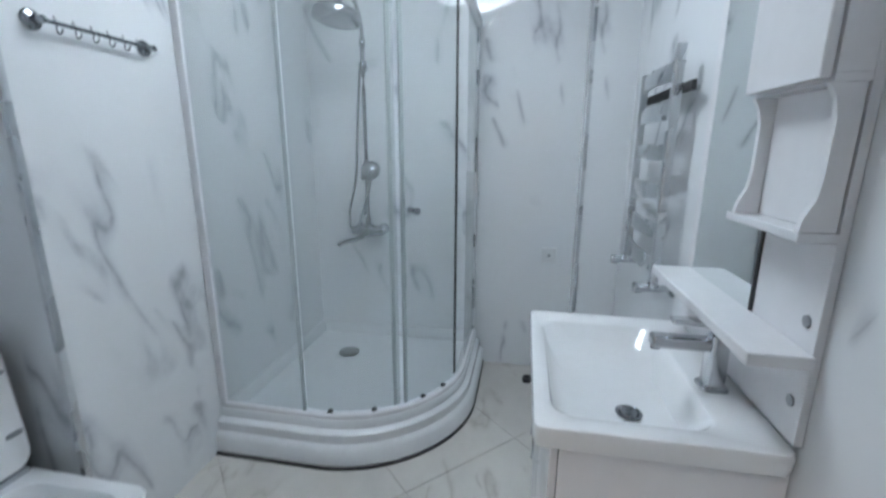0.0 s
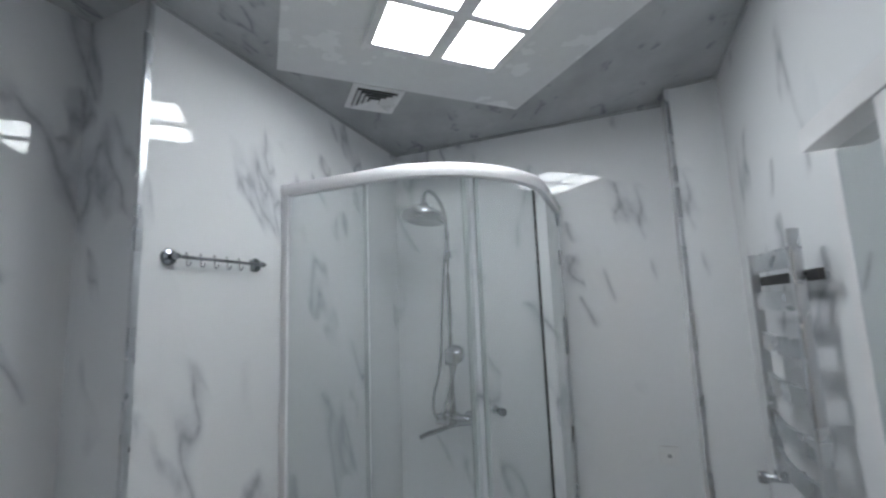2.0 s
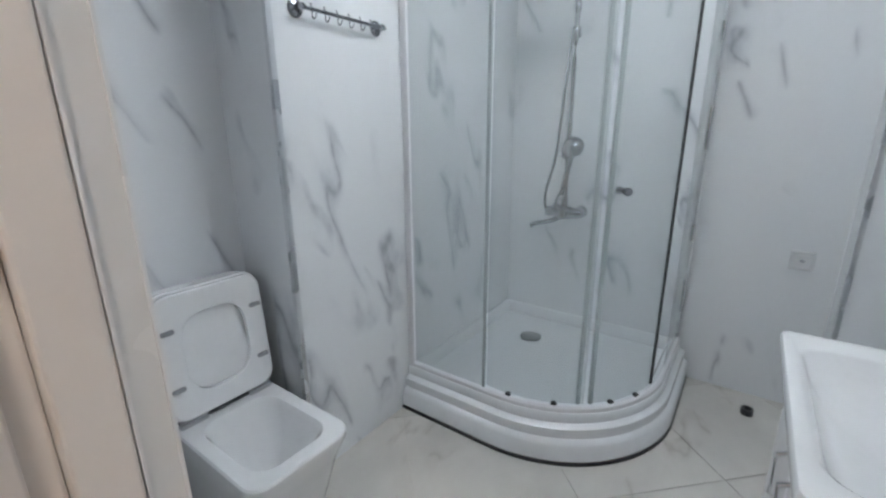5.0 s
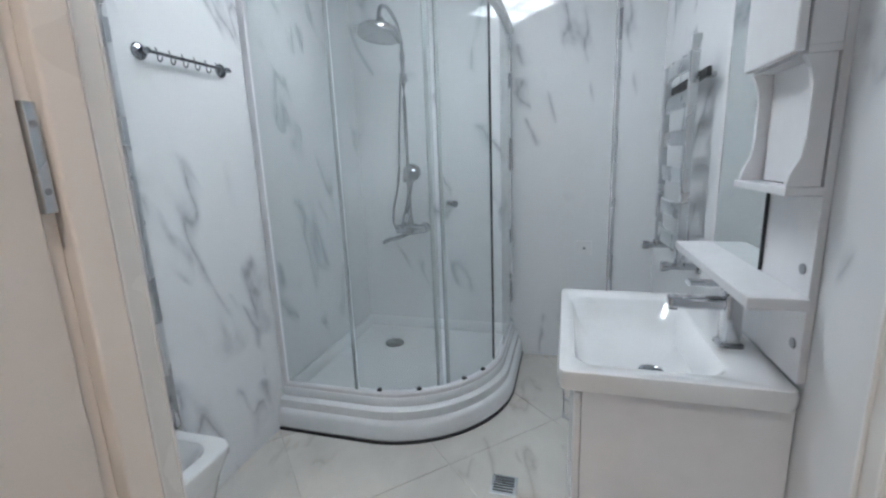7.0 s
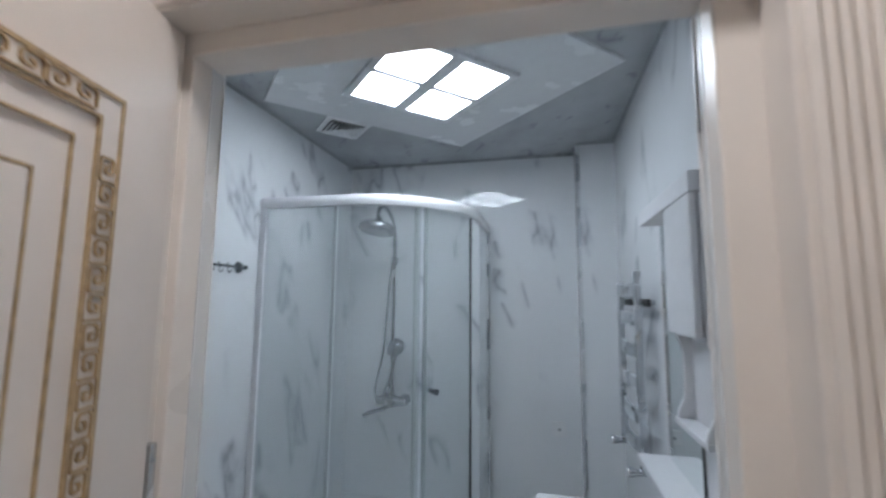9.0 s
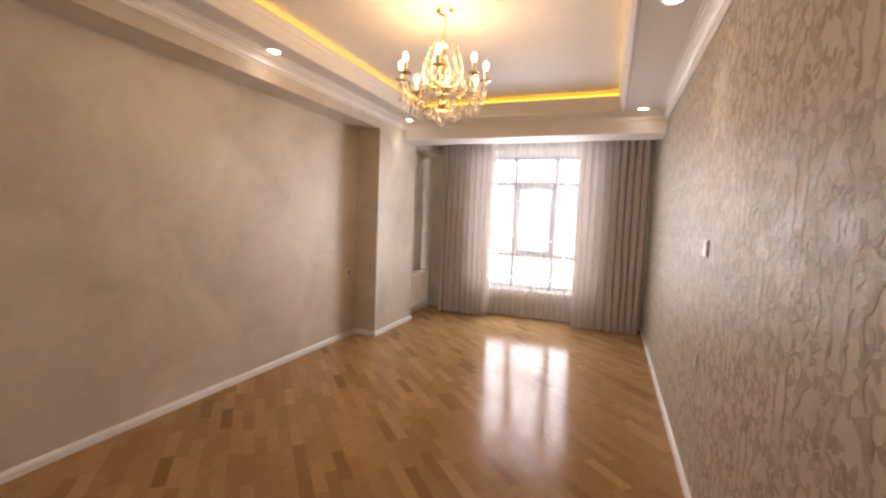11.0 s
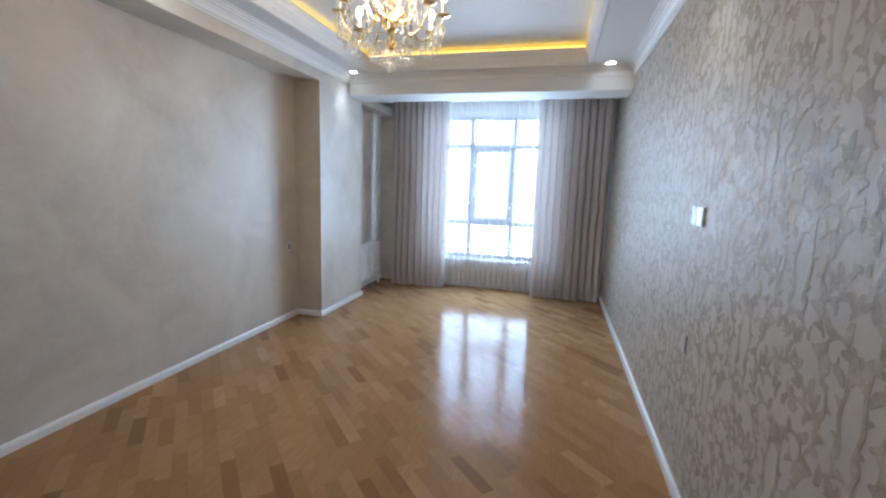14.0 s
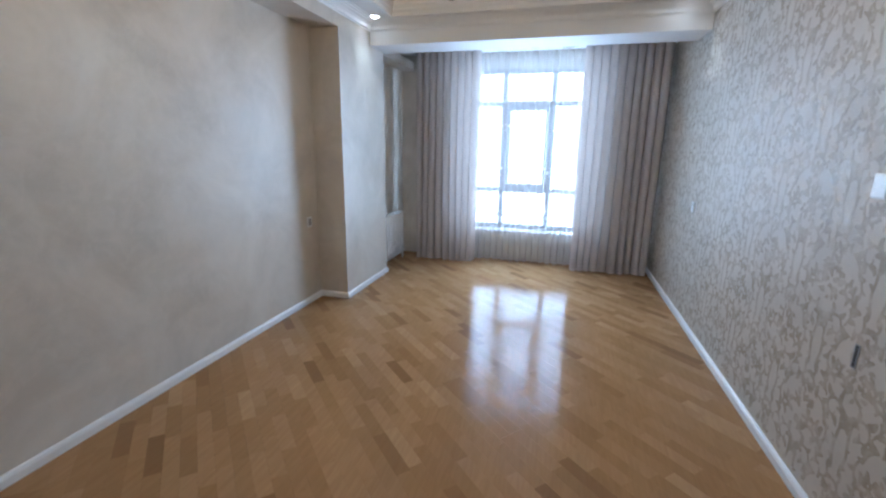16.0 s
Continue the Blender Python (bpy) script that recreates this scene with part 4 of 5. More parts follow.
part("lever", loft([at_z(rrect(0.046, 0.042, 0.012, 5, 0.0), 0.138), at_z(rrect(0.048, 0.044, 0.014, 5, 0.0), 0.162), at_z(rrect(0.04, 0.036, 0.014, 5, 0.0), 0.168)]), M_CHROME, fa, smooth=True)
part("lever_blade", boxes((-0.105, -0.005, -0.017, 0.017, 0.152, 0.165), bevel=0.004), M_CHROME, fa)

# ---- mirror cabinet ----
mc = thing("mirror_cabinet", "white mirror cabinet with open shelf niche", "mirror cabinet")
CY0, CYM, CY1, CXF = -1.782, -1.548, -1.186, 1.742
part("back_board", boxes((BX - 0.016, BX - 0.001, CY0, CY1, 0.83, 1.885), bevel=0.001), M_WHITE, mc)
part("mirror", boxes((BX - 0.022, BX - 0.0165, CYM - 0.020, CY1 - 0.055, 1.012, 1.815)), M_MIRROR, mc, "silvered mirror sheet")
part("mirror_edge", boxes((BX - 0.0225, BX - 0.0165, CYM - 0.027, CYM - 0.0205, 1.012, 1.815)), M_BLACK, mc, "dark mirror edge")
part("top_board", boxes((CXF, BX - 0.016, CY0, CY1 - 0.052 + 0.0, 1.815, 1.868), bevel=0.002), M_WHITE, mc, "white cornice board over mirror")
part("bottom_shelf", boxes((CXF - 0.035, BX - 0.016, CY0 - 0.012, CY1 - 0.020, 0.985, 1.010), bevel=0.003), M_WHITE, mc)
part("side_panel", boxes((CXF + 0.020, BX - 0.0165, CY0, CY0 + 0.014, 1.466, 1.812)), M_WHITE, mc)
part("side_panel", boxes((CXF + 0.020, BX - 0.0165, CYM - 0.012, CYM, 1.466, 1.812)), M_WHITE, mc)
part("divider", boxes((CXF + 0.020, BX - 0.0165, CY0, CYM, 1.4525, 1.4655)), M_WHITE, mc)
part("niche_floor", boxes((CXF + 0.010, BX - 0.0165, CY0 - 0.003, CYM + 0.022, 1.205, 1.2215), bevel=0.002), M_WHITE, mc)
part("niche_back", boxes((BX - 0.030, BX - 0.0235, CY0 + 0.0135, CYM - 0.013, 1.223, 1.4515)), M_WHITE, mc)
part("door", boxes((CXF, CXF + 0.017, CY0 + 0.002, CYM - 0.002, 1.458, 1.811), bevel=0.003), M_WHITE, mc)
# scalloped niche cheeks
for y in (CY0 + 0.0, CYM - 0.012):
    poly = [(BX - 0.02, 1.222), (CXF + 0.012, 1.222), (CXF + 0.016, 1.245), (CXF + 0.030, 1.275), (CXF + 0.034, 1.31), (CXF + 0.034, 1.40), (CXF + 0.028, 1.43), (CXF + 0.016, 1.452), (BX - 0.02, 1.452)]
    bm = bmesh.new()
    loft([[(x, y, z) for x, z in poly], [(x, y + 0.012, z) for x, z in poly]], bm)
    part("cheek", turned(bm, Matrix.Translation((-0.0006, 0.0006, 0))), M_WHITE, mc, "curved niche side")
for y, z in ((-1.752, 1.06), (-1.752, 0.905), (-1.28, 0.905)):
    part("fixing_cap", lathe([(0.011, 0.0), (0.011, 0.003), (0.0, 0.004)], 14, Matrix.Translation((BX - 0.016, y, z)) @ Matrix.Rotation(radians(-90), 4, 'Y')), M_GREYP, mc, "grey fixing cap", smooth=True)

# ---- toilet ----
to = thing("toilet", "white square ceramic toilet with raised lid", "toilet", (NX, -1.862, 0))
def tring(x0, x1, w, r, z):
    return at_z(rrect(x1 - x0, w, r, 6, (x0 + x1) / 2, 0), z)


part("bowl", loft([tring(0.02, 0.52, 0.25, 0.05, 0.0), tring(0.01, 0.54, 0.27, 0.06, 0.12), tring(0.005, 0.59, 0.33, 0.07, 0.30), tring(0.002, 0.622, 0.345, 0.06, 0.375), tring(0.002, 0.624, 0.347, 0.06, 0.395), tring(0.008, 0.618, 0.338, 0.055, 0.402),
                   tring(0.225, 0.575, 0.255, 0.07, 0.401), tring(0.235, 0.565, 0.235, 0.075, 0.38), tring(0.26, 0.54, 0.20, 0.08, 0.30), tring(0.31, 0.48, 0.12, 0.05, 0.20), tring(0.35, 0.44, 0.07, 0.03, 0.17)]), M_CERAM, to, "glazed square bowl", smooth=True)
part("tank", loft([tring(0.003, 0.150, 0.335, 0.03, 0.404), tring(0.003, 0.150, 0.350, 0.035, 0.60), tring(0.003, 0.148, 0.355, 0.035, 0.775), tring(0.003, 0.150, 0.362, 0.03, 0.78), tring(0.003, 0.150, 0.362, 0.03, 0.805), tring(0.006, 0.145, 0.35, 0.03, 0.812)]), M_CERAM, to, "ceramic cistern", smooth=True)
part("flush_button", lathe([(0.02, 0), (0.02, 0.005), (0.0, 0.006)], 18, Matrix.Translation((0.07, 0, 0.812))), M_CHROME, to, smooth=True)
lean = Matrix.Translation((0.185, 0, 0.418)) @ Matrix.Rotation(radians(-4.5), 4, 'Y')
def leaned(bm):
    return turned(bm, lean @ Matrix.Rotation(radians(90), 4, 'Y') @ Matrix.Rotation(radians(180), 4, 'Z'))


def slab_ring(w, h, r, z, cx=0.0, cy=0.0):
    return at_z(rrect(h, w, r, 6, 0.215 + cx, cy), z)


lid = part("lid", leaned(loft([slab_ring(0.345, 0.42, 0.05, -0.020), slab_ring(0.352, 0.425, 0.05, -0.014), slab_ring(0.352, 0.425, 0.05, -0.004), slab_ring(0.345, 0.42, 0.05, 0.0)])), M_CERAM, to, "raised white lid", smooth=True)
seat = part("seat", leaned(loft([slab_ring(0.338, 0.41, 0.05, 0.003), slab_ring(0.345, 0.415, 0.05, 0.008), slab_ring(0.345, 0.415, 0.05, 0.018), slab_ring(0.335, 0.405, 0.05, 0.023), slab_ring(0.225, 0.285, 0.085, 0.023, -0.002), slab_ring(0.21, 0.27, 0.08, 0.018, -0.002), slab_ring(0.21, 0.27, 0.08, 0.003, -0.002)], cap0=False, cap1=False)), M_CERAM, to, "raised white seat ring", smooth=True)
for hx, hy in ((0.31, 0.142), (0.31, -0.142), (0.12, 0.142), (0.12, -0.142)):
    part("bumper", leaned(loft([at_z(rrect(0.016, 0.042, 0.007, 4, hx, hy), 0.0225), at_z(rrect(0.013, 0.038, 0.006, 4, hx, hy), 0.028)])), M_GREYP, seat, "grey rubber seat bumper", smooth=True)
for y in (-0.115, 0.115):
    part("hinge", boxes((0.170, 0.205, y - 0.045, y + 0.045, 0.402, 0.424), bevel=0.006), M_CHROME, to, "chrome seat hinge")
part("hinge_bar", tube([(0.19, -0.07, 0.414), (0.19, 0.07, 0.414)], 0.007), M_BLACK, to)
part("supply_hose", tube(bend([(0.06, -0.174, 0.45), (0.07, -0.22, 0.42), (0.05, -0.25, 0.34), (0.10, -0.24, 0.28), (0.05, -0.22, 0.22)], 6), 0.006), M_GREYP, to, "braided water hose", smooth=True)
part("angle_valve", lathe([(0.02, 0.0), (0.014, 0.01), (0.012, 0.05), (0.016, 0.055), (0.016, 0.075), (0, 0.08)], 14, Matrix.Translation((0.0, -0.22, 0.21)) @ Matrix.Rotation(radians(90), 4, 'Y')), M_CHROME, to, "chrome angle valve", smooth=True)
br_ob = thing("bidet_sprayer", "chrome hand sprayer on wall bracket by toilet", "hand sprayer", (NX, -2.19, 0))
part("bracket", boxes((0.0, 0.04, -0.018, 0.018, 0.38, 0.42), bevel=0.005), M_CHROME, br_ob)
part("sprayer", tube([(0.055, 0, 0.30), (0.05, 0, 0.41), (0.07, 0, 0.455)], 0.013, k=10), M_CHROME, br_ob, smooth=True)
part("hose", tube(bend([(0.055, 0, 0.30), (0.06, 0.03, 0.18), (0.03, 0.06, 0.15), (0.0, 0.05, 0.21)], 6), 0.006), M_CHROME, br_ob, smooth=True)

# ---- assumed hall downlight, out of view ----
hl = thing("hall_downlight", "assumed round white recessed hall downlight, unseen", "downlight", (1.28, -2.87, HZ))
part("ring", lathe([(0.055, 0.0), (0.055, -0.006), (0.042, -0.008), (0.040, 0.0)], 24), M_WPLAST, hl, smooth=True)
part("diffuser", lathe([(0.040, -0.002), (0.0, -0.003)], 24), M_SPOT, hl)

# ---- living room mouldings ----
crown = [(0.0, 0.0), (0.0, -0.085), (0.008, -0.09), (0.012, -0.078), (0.020, -0.074), (0.026, -0.050), (0.042, -0.034), (0.058, -0.026), (0.064, -0.018), (0.078, -0.014), (0.082, -0.006), (0.098, -0.004), (0.100, 0.0)]


def moulding(name, path, prof, label, closed=False, flip=1):
    return structure(name, sweep(path, [(flip * s, t) for s, t in prof], closed=closed), M_CORN, label, "cornice")


moulding("cornice", [(WX1, PY, LZ), (BF, PY, LZ), (BF, RY, LZ), (WX1, RY, LZ)], crown, "white stepped plaster crown moulding")
tray_prof = [(0.0, 0.0), (0.0, 0.125), (0.030, 0.140), (0.036, 0.135), (0.030, 0.110), (0.022, 0.095), (0.024, 0.080), (0.012, 0.055), (0.012, 0.040), (0.004, 0.020), (0.004, -0.008), (-0.020, -0.012), (-0.036, -0.006), (-0.040, 0.0)]
moulding("tray_moulding", [(TX0, TY0, LZ), (TX0, TY1, LZ), (TX1, TY1, LZ), (TX1, TY0, LZ)], tray_prof, "white plaster lip round raised ceiling", closed=True)
g = 0.010
strip = thing("cove_led_strip", "warm yellow light strip round ceiling cove", "strip light")
for x0, x1, y0, y1 in ((TX0 - g, TX1 + g, TY1 + g, TY1 + g + 0.012), (TX0 - g, TX1 + g, TY0 - g - 0.012, TY0 - g), (TX0 - g - 0.012, TX0 - g, TY0, TY1), (TX1 + g, TX1 + g + 0.012, TY0, TY1)):
    part("strip", boxes((x0, x1, y0, y1, 2.662, 2.682)), M_STRIP, strip)
sk = [(0.0, 0.0), (0.016, 0.0), (0.016, 0.036), (0.013, 0.041), (0.012, 0.046), (0.006, 0.053), (0.0, 0.054)]
structure("baseboard_left", sweep([(1.967, LY, 0), (PX0, LY, 0), (PX0, PY, 0), (PX1, PY, 0), (PX1, -0.50, 0), (XE, -0.50, 0)], [(s, t) for s, t in sk]), M_SKIRT, "white skirting board along plaster wall", "baseboard")
structure("baseboard_right", sweep([(XE, RY, 0), (WX1, RY, 0)], sk), M_SKIRT, "white skirting board along papered wall", "baseboard")

# ---- downlights ----
def downlight(x, y):
    d = thing("downlight", "round recessed white ceiling downlight, lit", "downlight", (x, y, LZ), group="ceiling downlights")
    part("ring", lathe([(0.058, 0.0), (0.058, -0.005), (0.050, -0.008), (0.044, -0.006), (0.042, 0.0)], 24), M_WPLAST, d, smooth=True)
    part("diffuser", lathe([(0.043, -0.003), (0.0, -0.004)], 24), M_SPOT, d)
    return d


dl = downlight(2.12, -0.795)
for x, y in ((4.39, -0.795), (6.58, -0.795), (2.12, -3.33), (4.39, -3.33), (6.58, -3.33)):
    copy_thing(dl, pose(x, y, LZ))
for x, y in ((2.12, -0.795), (4.39, -0.795), (6.58, -0.795), (2.12, -3.33), (4.39, -3.33), (6.58, -3.33)):
    lamp("downlight_beam", 'SPOT', pose(x, y, LZ - 0.012), 34, (0.74, 0.92, 1.0), 0.06, cone=92)

# ---- chandelier ----
CHX, CHY = 4.55, -2.037
ch = thing("chandelier", "gold crystal chandelier with lit candle bulbs", "chandelier", (CHX, CHY, 0))
part("canopy", lathe([(0.0, TZ - 0.0), (0.055, TZ - 0.001), (0.058, TZ - 0.010), (0.040, TZ - 0.022), (0.014, TZ - 0.034), (0.0, TZ - 0.036)], 24), M_BRASS, ch, smooth=True)
links = bmesh.new()
for i in range(9):
    z = TZ - 0.040 - i * 0.0175
    tube([(0.008 * math.cos(a) * (1 if i % 2 else 0), 0.008 * math.cos(a) * (0 if i % 2 else 1), z + 0.014 * math.sin(a)) for a in (2 * math.pi * k / 10 for k in range(11))], 0.0018, links, 5)
part("chain", links, M_BRASS, ch)
part("stem", lathe([(0.0, 2.52), (0.012, 2.515), (0.022, 2.50), (0.030, 2.485), (0.012, 2.47), (0.010, 2.40), (0.024, 2.385), (0.030, 2.36), (0.014, 2.34), (0.011, 2.26), (0.030, 2.24), (0.040, 2.215), (0.036, 2.19), (0.016, 2.175), (0.012, 2.14), (0.026, 2.12), (0.022, 2.095), (0.0, 2.08)], 20), M_BRASS, ch, "turned gold centre column", smooth=True)
drop = bmesh.new()
loft([[(0.010 * r * math.cos(a), 0.010 * r * math.sin(a), z) for a in (math.pi / 3 * k for k in range(6))] for r, z in ((0.05, 0.0), (0.5, -0.010), (1.0, -0.028), (0.75, -0.040), (0.08, -0.050))], drop)
drop_mesh = finish(drop, "crystal_drop", M_CRYST)
bead = lathe([(0.0, 0.0), (0.005, -0.003), (0.007, -0.007), (0.005, -0.011), (0.0, -0.014)], 6)
bead_mesh = finish(bead, "crystal_bead", M_CRYST)
ballm = finish(lathe([(0.0, 0.0), (0.014, -0.004), (0.024, -0.014), (0.027, -0.026), (0.023, -0.040), (0.012, -0.050), (0.0, -0.054)], 10), "crystal_ball", M_CRYST)


def hang(mesh, parent, name, x, y, z, s=1.0):
    ob = new(name, mesh)
    ob.parent = parent
    ob.matrix_local = Matrix.Translation((x, y, z)) @ Matrix.Diagonal((s, s, s, 1))
    return ob


crng = random.Random(3)
NA = 8
for i in range(NA):
    a = 2 * math.pi * (i + 0.35) / NA
    ux, uy = math.cos(a), math.sin(a)
    up = 0.0 if i % 2 else 0.02
    R = 0.292 if i % 2 else 0.275

    def arm_pt(r, z):
        return (ux * r, uy * r, z)
    arm = part("arm", tube(bend([arm_pt(0.02, 2.235), arm_pt(0.07, 2.275), arm_pt(0.105, 2.20), arm_pt(0.16, 2.130 + up * 0.4), arm_pt(0.23 * R / 0.285, 2.155 + up * 0.8), arm_pt(R, 2.235 + up)], 6), 0.0046, k=7), M_BRASS, ch, "curved gold arm", smooth=True)
    m = Matrix.Translation((ux * R, uy * R, 2.235 + up))
    part("cup", lathe([(0.0, 0.0), (0.012, 0.004), (0.034, 0.012), (0.036, 0.016), (0.012, 0.012), (0.012, 0.018), (0, 0.018)], 16, m), M_BRASS, arm, "gold drip cup", smooth=True)
    part("candle", lathe([(0.012, 0.016), (0.012, 0.075), (0.0, 0.076)], 12, m), M_WPLAST, arm, "ivory candle sleeve", smooth=True)
    part("bulb", lathe([(0.009, 0.076), (0.015, 0.088), (0.0175, 0.102), (0.016, 0.120), (0.009, 0.134), (0.0, 0.139)], 14, m), M_BULB, arm, "glowing warm candle bulb", smooth=True)
    # scroll above each arm
    part("scroll", tube(bend([arm_pt(0.030, 2.225), arm_pt(0.095, 2.245), arm_pt(0.128, 2.320), arm_pt(0.112, 2.410), arm_pt(0.088, 2.475), arm_pt(0.080, 2.505)], 5), 0.0038, k=6), M_BRASS, ch, "thin gold scroll", smooth=True)
    for k in range(5):
        hang(bead_mesh, ch, "crystal_bead", ux * (0.130 - 0.010 * k), uy * (0.130 - 0.010 * k), 2.345 + k * 0.036, 1.25)
    # strings and drops under each cup and between the arms
    for k in range(3):
        b = a + (k - 1) * 0.16
        hang(bead_mesh, ch, "crystal_bead", math.cos(b) * R, math.sin(b) * R, 2.232 + up)
        hang(drop_mesh, ch, "crystal_drop", math.cos(b) * R, math.sin(b) * R, 2.217 + up, 1.0 + crng.random() * 0.4)
    for k in range(7):
        t = k / 6
        r = 0.05 + (R - 0.05) * t
        z = 2.46 - 0.20 * t - 0.07 * math.sin(math.pi * t)
        hang(bead_mesh, ch, "crystal_bead", ux * r, uy * r, z, 0.9)
    for k in range(6):
        t = (k + 0.5) / 6
        b = a + 2 * math.pi / NA * t
        z = 2.218 - 0.055 * math.sin(math.pi * t)
        hang(bead_mesh, ch, "crystal_bead", math.cos(b) * 0.27, math.sin(b) * 0.27, z, 1.1)
        if k % 2:
            hang(drop_mesh, ch, "crystal_drop", math.cos(b) * 0.27, math.sin(b) * 0.27, z - 0.015, 1.0)
    for k in range(4):
        hang(bead_mesh, ch, "crystal_bead", math.cos(a + 0.39) * (0.075 + 0.02 * k), math.sin(a + 0.39) * (0.075 + 0.02 * k), 2.40 - k * 0.028, 1.2)
    hang(drop_mesh, ch, "crystal_drop", math.cos(a + 0.39) * 0.14, math.sin(a + 0.39) * 0.14, 2.30, 1.5)
    for r, z in ((0.24, 2.13), (0.20, 2.115), (0.165, 2.105), (0.115, 2.085)):
        b = a + math.pi / NA * (1 if r != 0.165 else 0)
        hang(bead_mesh, ch, "crystal_bead", math.cos(b) * r, math.sin(b) * r, z + 0.016)
        hang(drop_mesh, ch, "crystal_drop", math.cos(b) * r, math.sin(b) * r, z, 1.15)
    b = a + 0.2
    hang(ballm, ch, "crystal_ball", math.cos(b) * 0.085, math.sin(b) * 0.085, 2.055 + 0.02 * (i % 2), 0.9)
for r, z in ((0.24, 2.13), (0.17, 2.10), (0.10, 2.08)):
    part("ring", tube([(r * math.cos(t), r * math.sin(t), z + 0.018) for t in (2 * math.pi * k / 28 for k in range(29))], 0.003, k=6), M_BRASS, ch, "gold hanging ring", smooth=True)
hang(ballm, ch, "crystal_ball", 0, 0, 2.03, 1.15)
hang(ballm, ch, "crystal_ball", 0.045, 0.02, 2.04, 0.9)
hang(ballm, ch, "crystal_ball", -0.035, 0.04, 2.045, 0.9)
lamp("chandelier_glow", 'POINT', pose(CHX, CHY, 2.36), 46, (1.0, 0.77, 0.48), 0.15)

# ---- window ----
win = tagged(thing("window_1", "tall dark-framed window with bright daylight", "window"), kind="structure")
FX0, FX1 = XE + 0.03, XE + 0.095
part("window_frame", boxes((FX0, FX1, WY0, WY1, WZ0, WZ0 + 0.06), (FX0, FX1, WY0, WY1, WZ1 - 0.06, WZ1), (FX0, FX1, WY0, WY0 + 0.06, WZ0 + 0.06, WZ1 - 0.06), (FX0, FX1, WY1 - 0.06, WY1, WZ0 + 0.06, WZ1 - 0.06), bevel=0.004), M_FRAME, win)
my = (-1.80, -2.37)
tz = (0.886, 1.905)
for y in my:
    part("mullion", boxes((FX0 + 0.002, FX1 - 0.002, y - 0.030, y + 0.030, WZ0 + 0.06, WZ1 - 0.06), bevel=0.004), M_FRAME, win)
edges = (WY0 + 0.06, my[1] - 0.03, my[1] + 0.03, my[0] - 0.03, my[0] + 0.03, WY1 - 0.06)
for k in range(3):
    a, b = edges[2 * k], edges[2 * k + 1]
    for z in tz:
        part("transom", boxes((FX0 + 0.004, FX1 - 0.004, a, b, z - 0.030, z + 0.030), bevel=0.004), M_FRAME, win)
    zs = (WZ0 + 0.06, tz[0] - 0.03, tz[0] + 0.03, tz[1] - 0.03, tz[1] + 0.03, WZ1 - 0.06)
    for r in range(3):
        gl = part("pane", boxes((XE + 0.058, XE + 0.066, a, b, zs[2 * r], zs[2 * r + 1])), M_PANEG, win)
        gl.visible_shadow = False
        if k == 1 and r == 1:
            part("sash", boxes((FX0 - 0.012, XE + 0.055, a, b, zs[2] - 0.0, zs[2] + 0.05), (FX0 - 0.012, XE + 0.055, a, b, zs[3] - 0.05, zs[3]), (FX0 - 0.012, XE + 0.055, a, a + 0.05, zs[2] + 0.05, zs[3] - 0.05), (FX0 - 0.012, XE + 0.055, b - 0.05, b, zs[2] + 0.05, zs[3] - 0.05), bevel=0.004), M_FRAME, win, "dark opening sash")
part("window_sill", boxes((XE - 0.06, XE + 0.03, WY0 - 0.03, WY1 + 0.03, WZ0 - 0.03, WZ0 - 0.002), bevel=0.006), M_WHITE, win)

# ---- curtains ----
def curtain(name, y0, y1, x, z0, z1, folds, depth, mat, label, seed, gather=1.75):
    r = random.Random(seed)
    steps, rows = folds * 16, 14
    pitch = (y1 - y0) / folds
    ph = [r.uniform(-0.35, 0.35) for _ in range(folds + 2)]
    bm = bmesh.new()
    grid = []
    for j in range(rows + 1):
        t = j / rows
        z = z0 + (z1 - z0) * t
        line = []
        for i in range(steps + 1):
            u = i / steps
            f = u * folds
            k = int(f)
            p = ph[k] * (1 - (f - k)) + ph[k + 1] * (f - k)
            d = depth * (1.0 + 0.25 * (1 - t)) * (0.85 + 0.5 * p)
            w = 1 - 2 * abs(math.sin(math.pi * f + p * 0.7 * (1 - t))) ** 0.8
            yy = y0 + (y1 - y0) * u - gather * (0.8 + 0.6 * p) * pitch / (2 * math.pi) * math.sin(2 * math.pi * f) + 0.020 * (1 - t) ** 2 * math.sin(9 * u + seed)
            line.append(bm.verts.new((x + d * w + 0.010 * (1 - t) * math.sin(23 * u + seed), yy, z + (0.006 * math.sin(5 * f) if j == 0 else 0))))
        grid.append(line)
    for a, b in zip(grid, grid[1:]):
        for i in range(steps):
            bm.faces.new((a[i], a[i + 1], b[i + 1], b[i]))
    return solo(name, bm, mat, label, "curtain", smooth=True)


curtain("curtain", -1.54, -0.78, 7.83, 0.012, 2.46, 9, 0.082, M_DRAPE, "long taupe pleated drape reaching floor", 1)
curtain("curtain", -3.52, -2.67, 7.83, 0.012, 2.46, 10, 0.082, M_DRAPE, "long taupe pleated drape beside papered wall", 2)
curtain("tulle_curtain", -3.10, -1.08, 7.965, 0.015, 2.46, 26, 0.016, M_TULLE, "white tulle curtain with embroidered bands", 5, 0.6)
ct = thing("curtain_track", "white ceiling curtain track above window", "curtain track", (0, 0, 0))
part("track", boxes((7.74, 8.0, -3.55, -0.68, 2.462, 2.4745), bevel=0.002), M_WPLAST, ct)

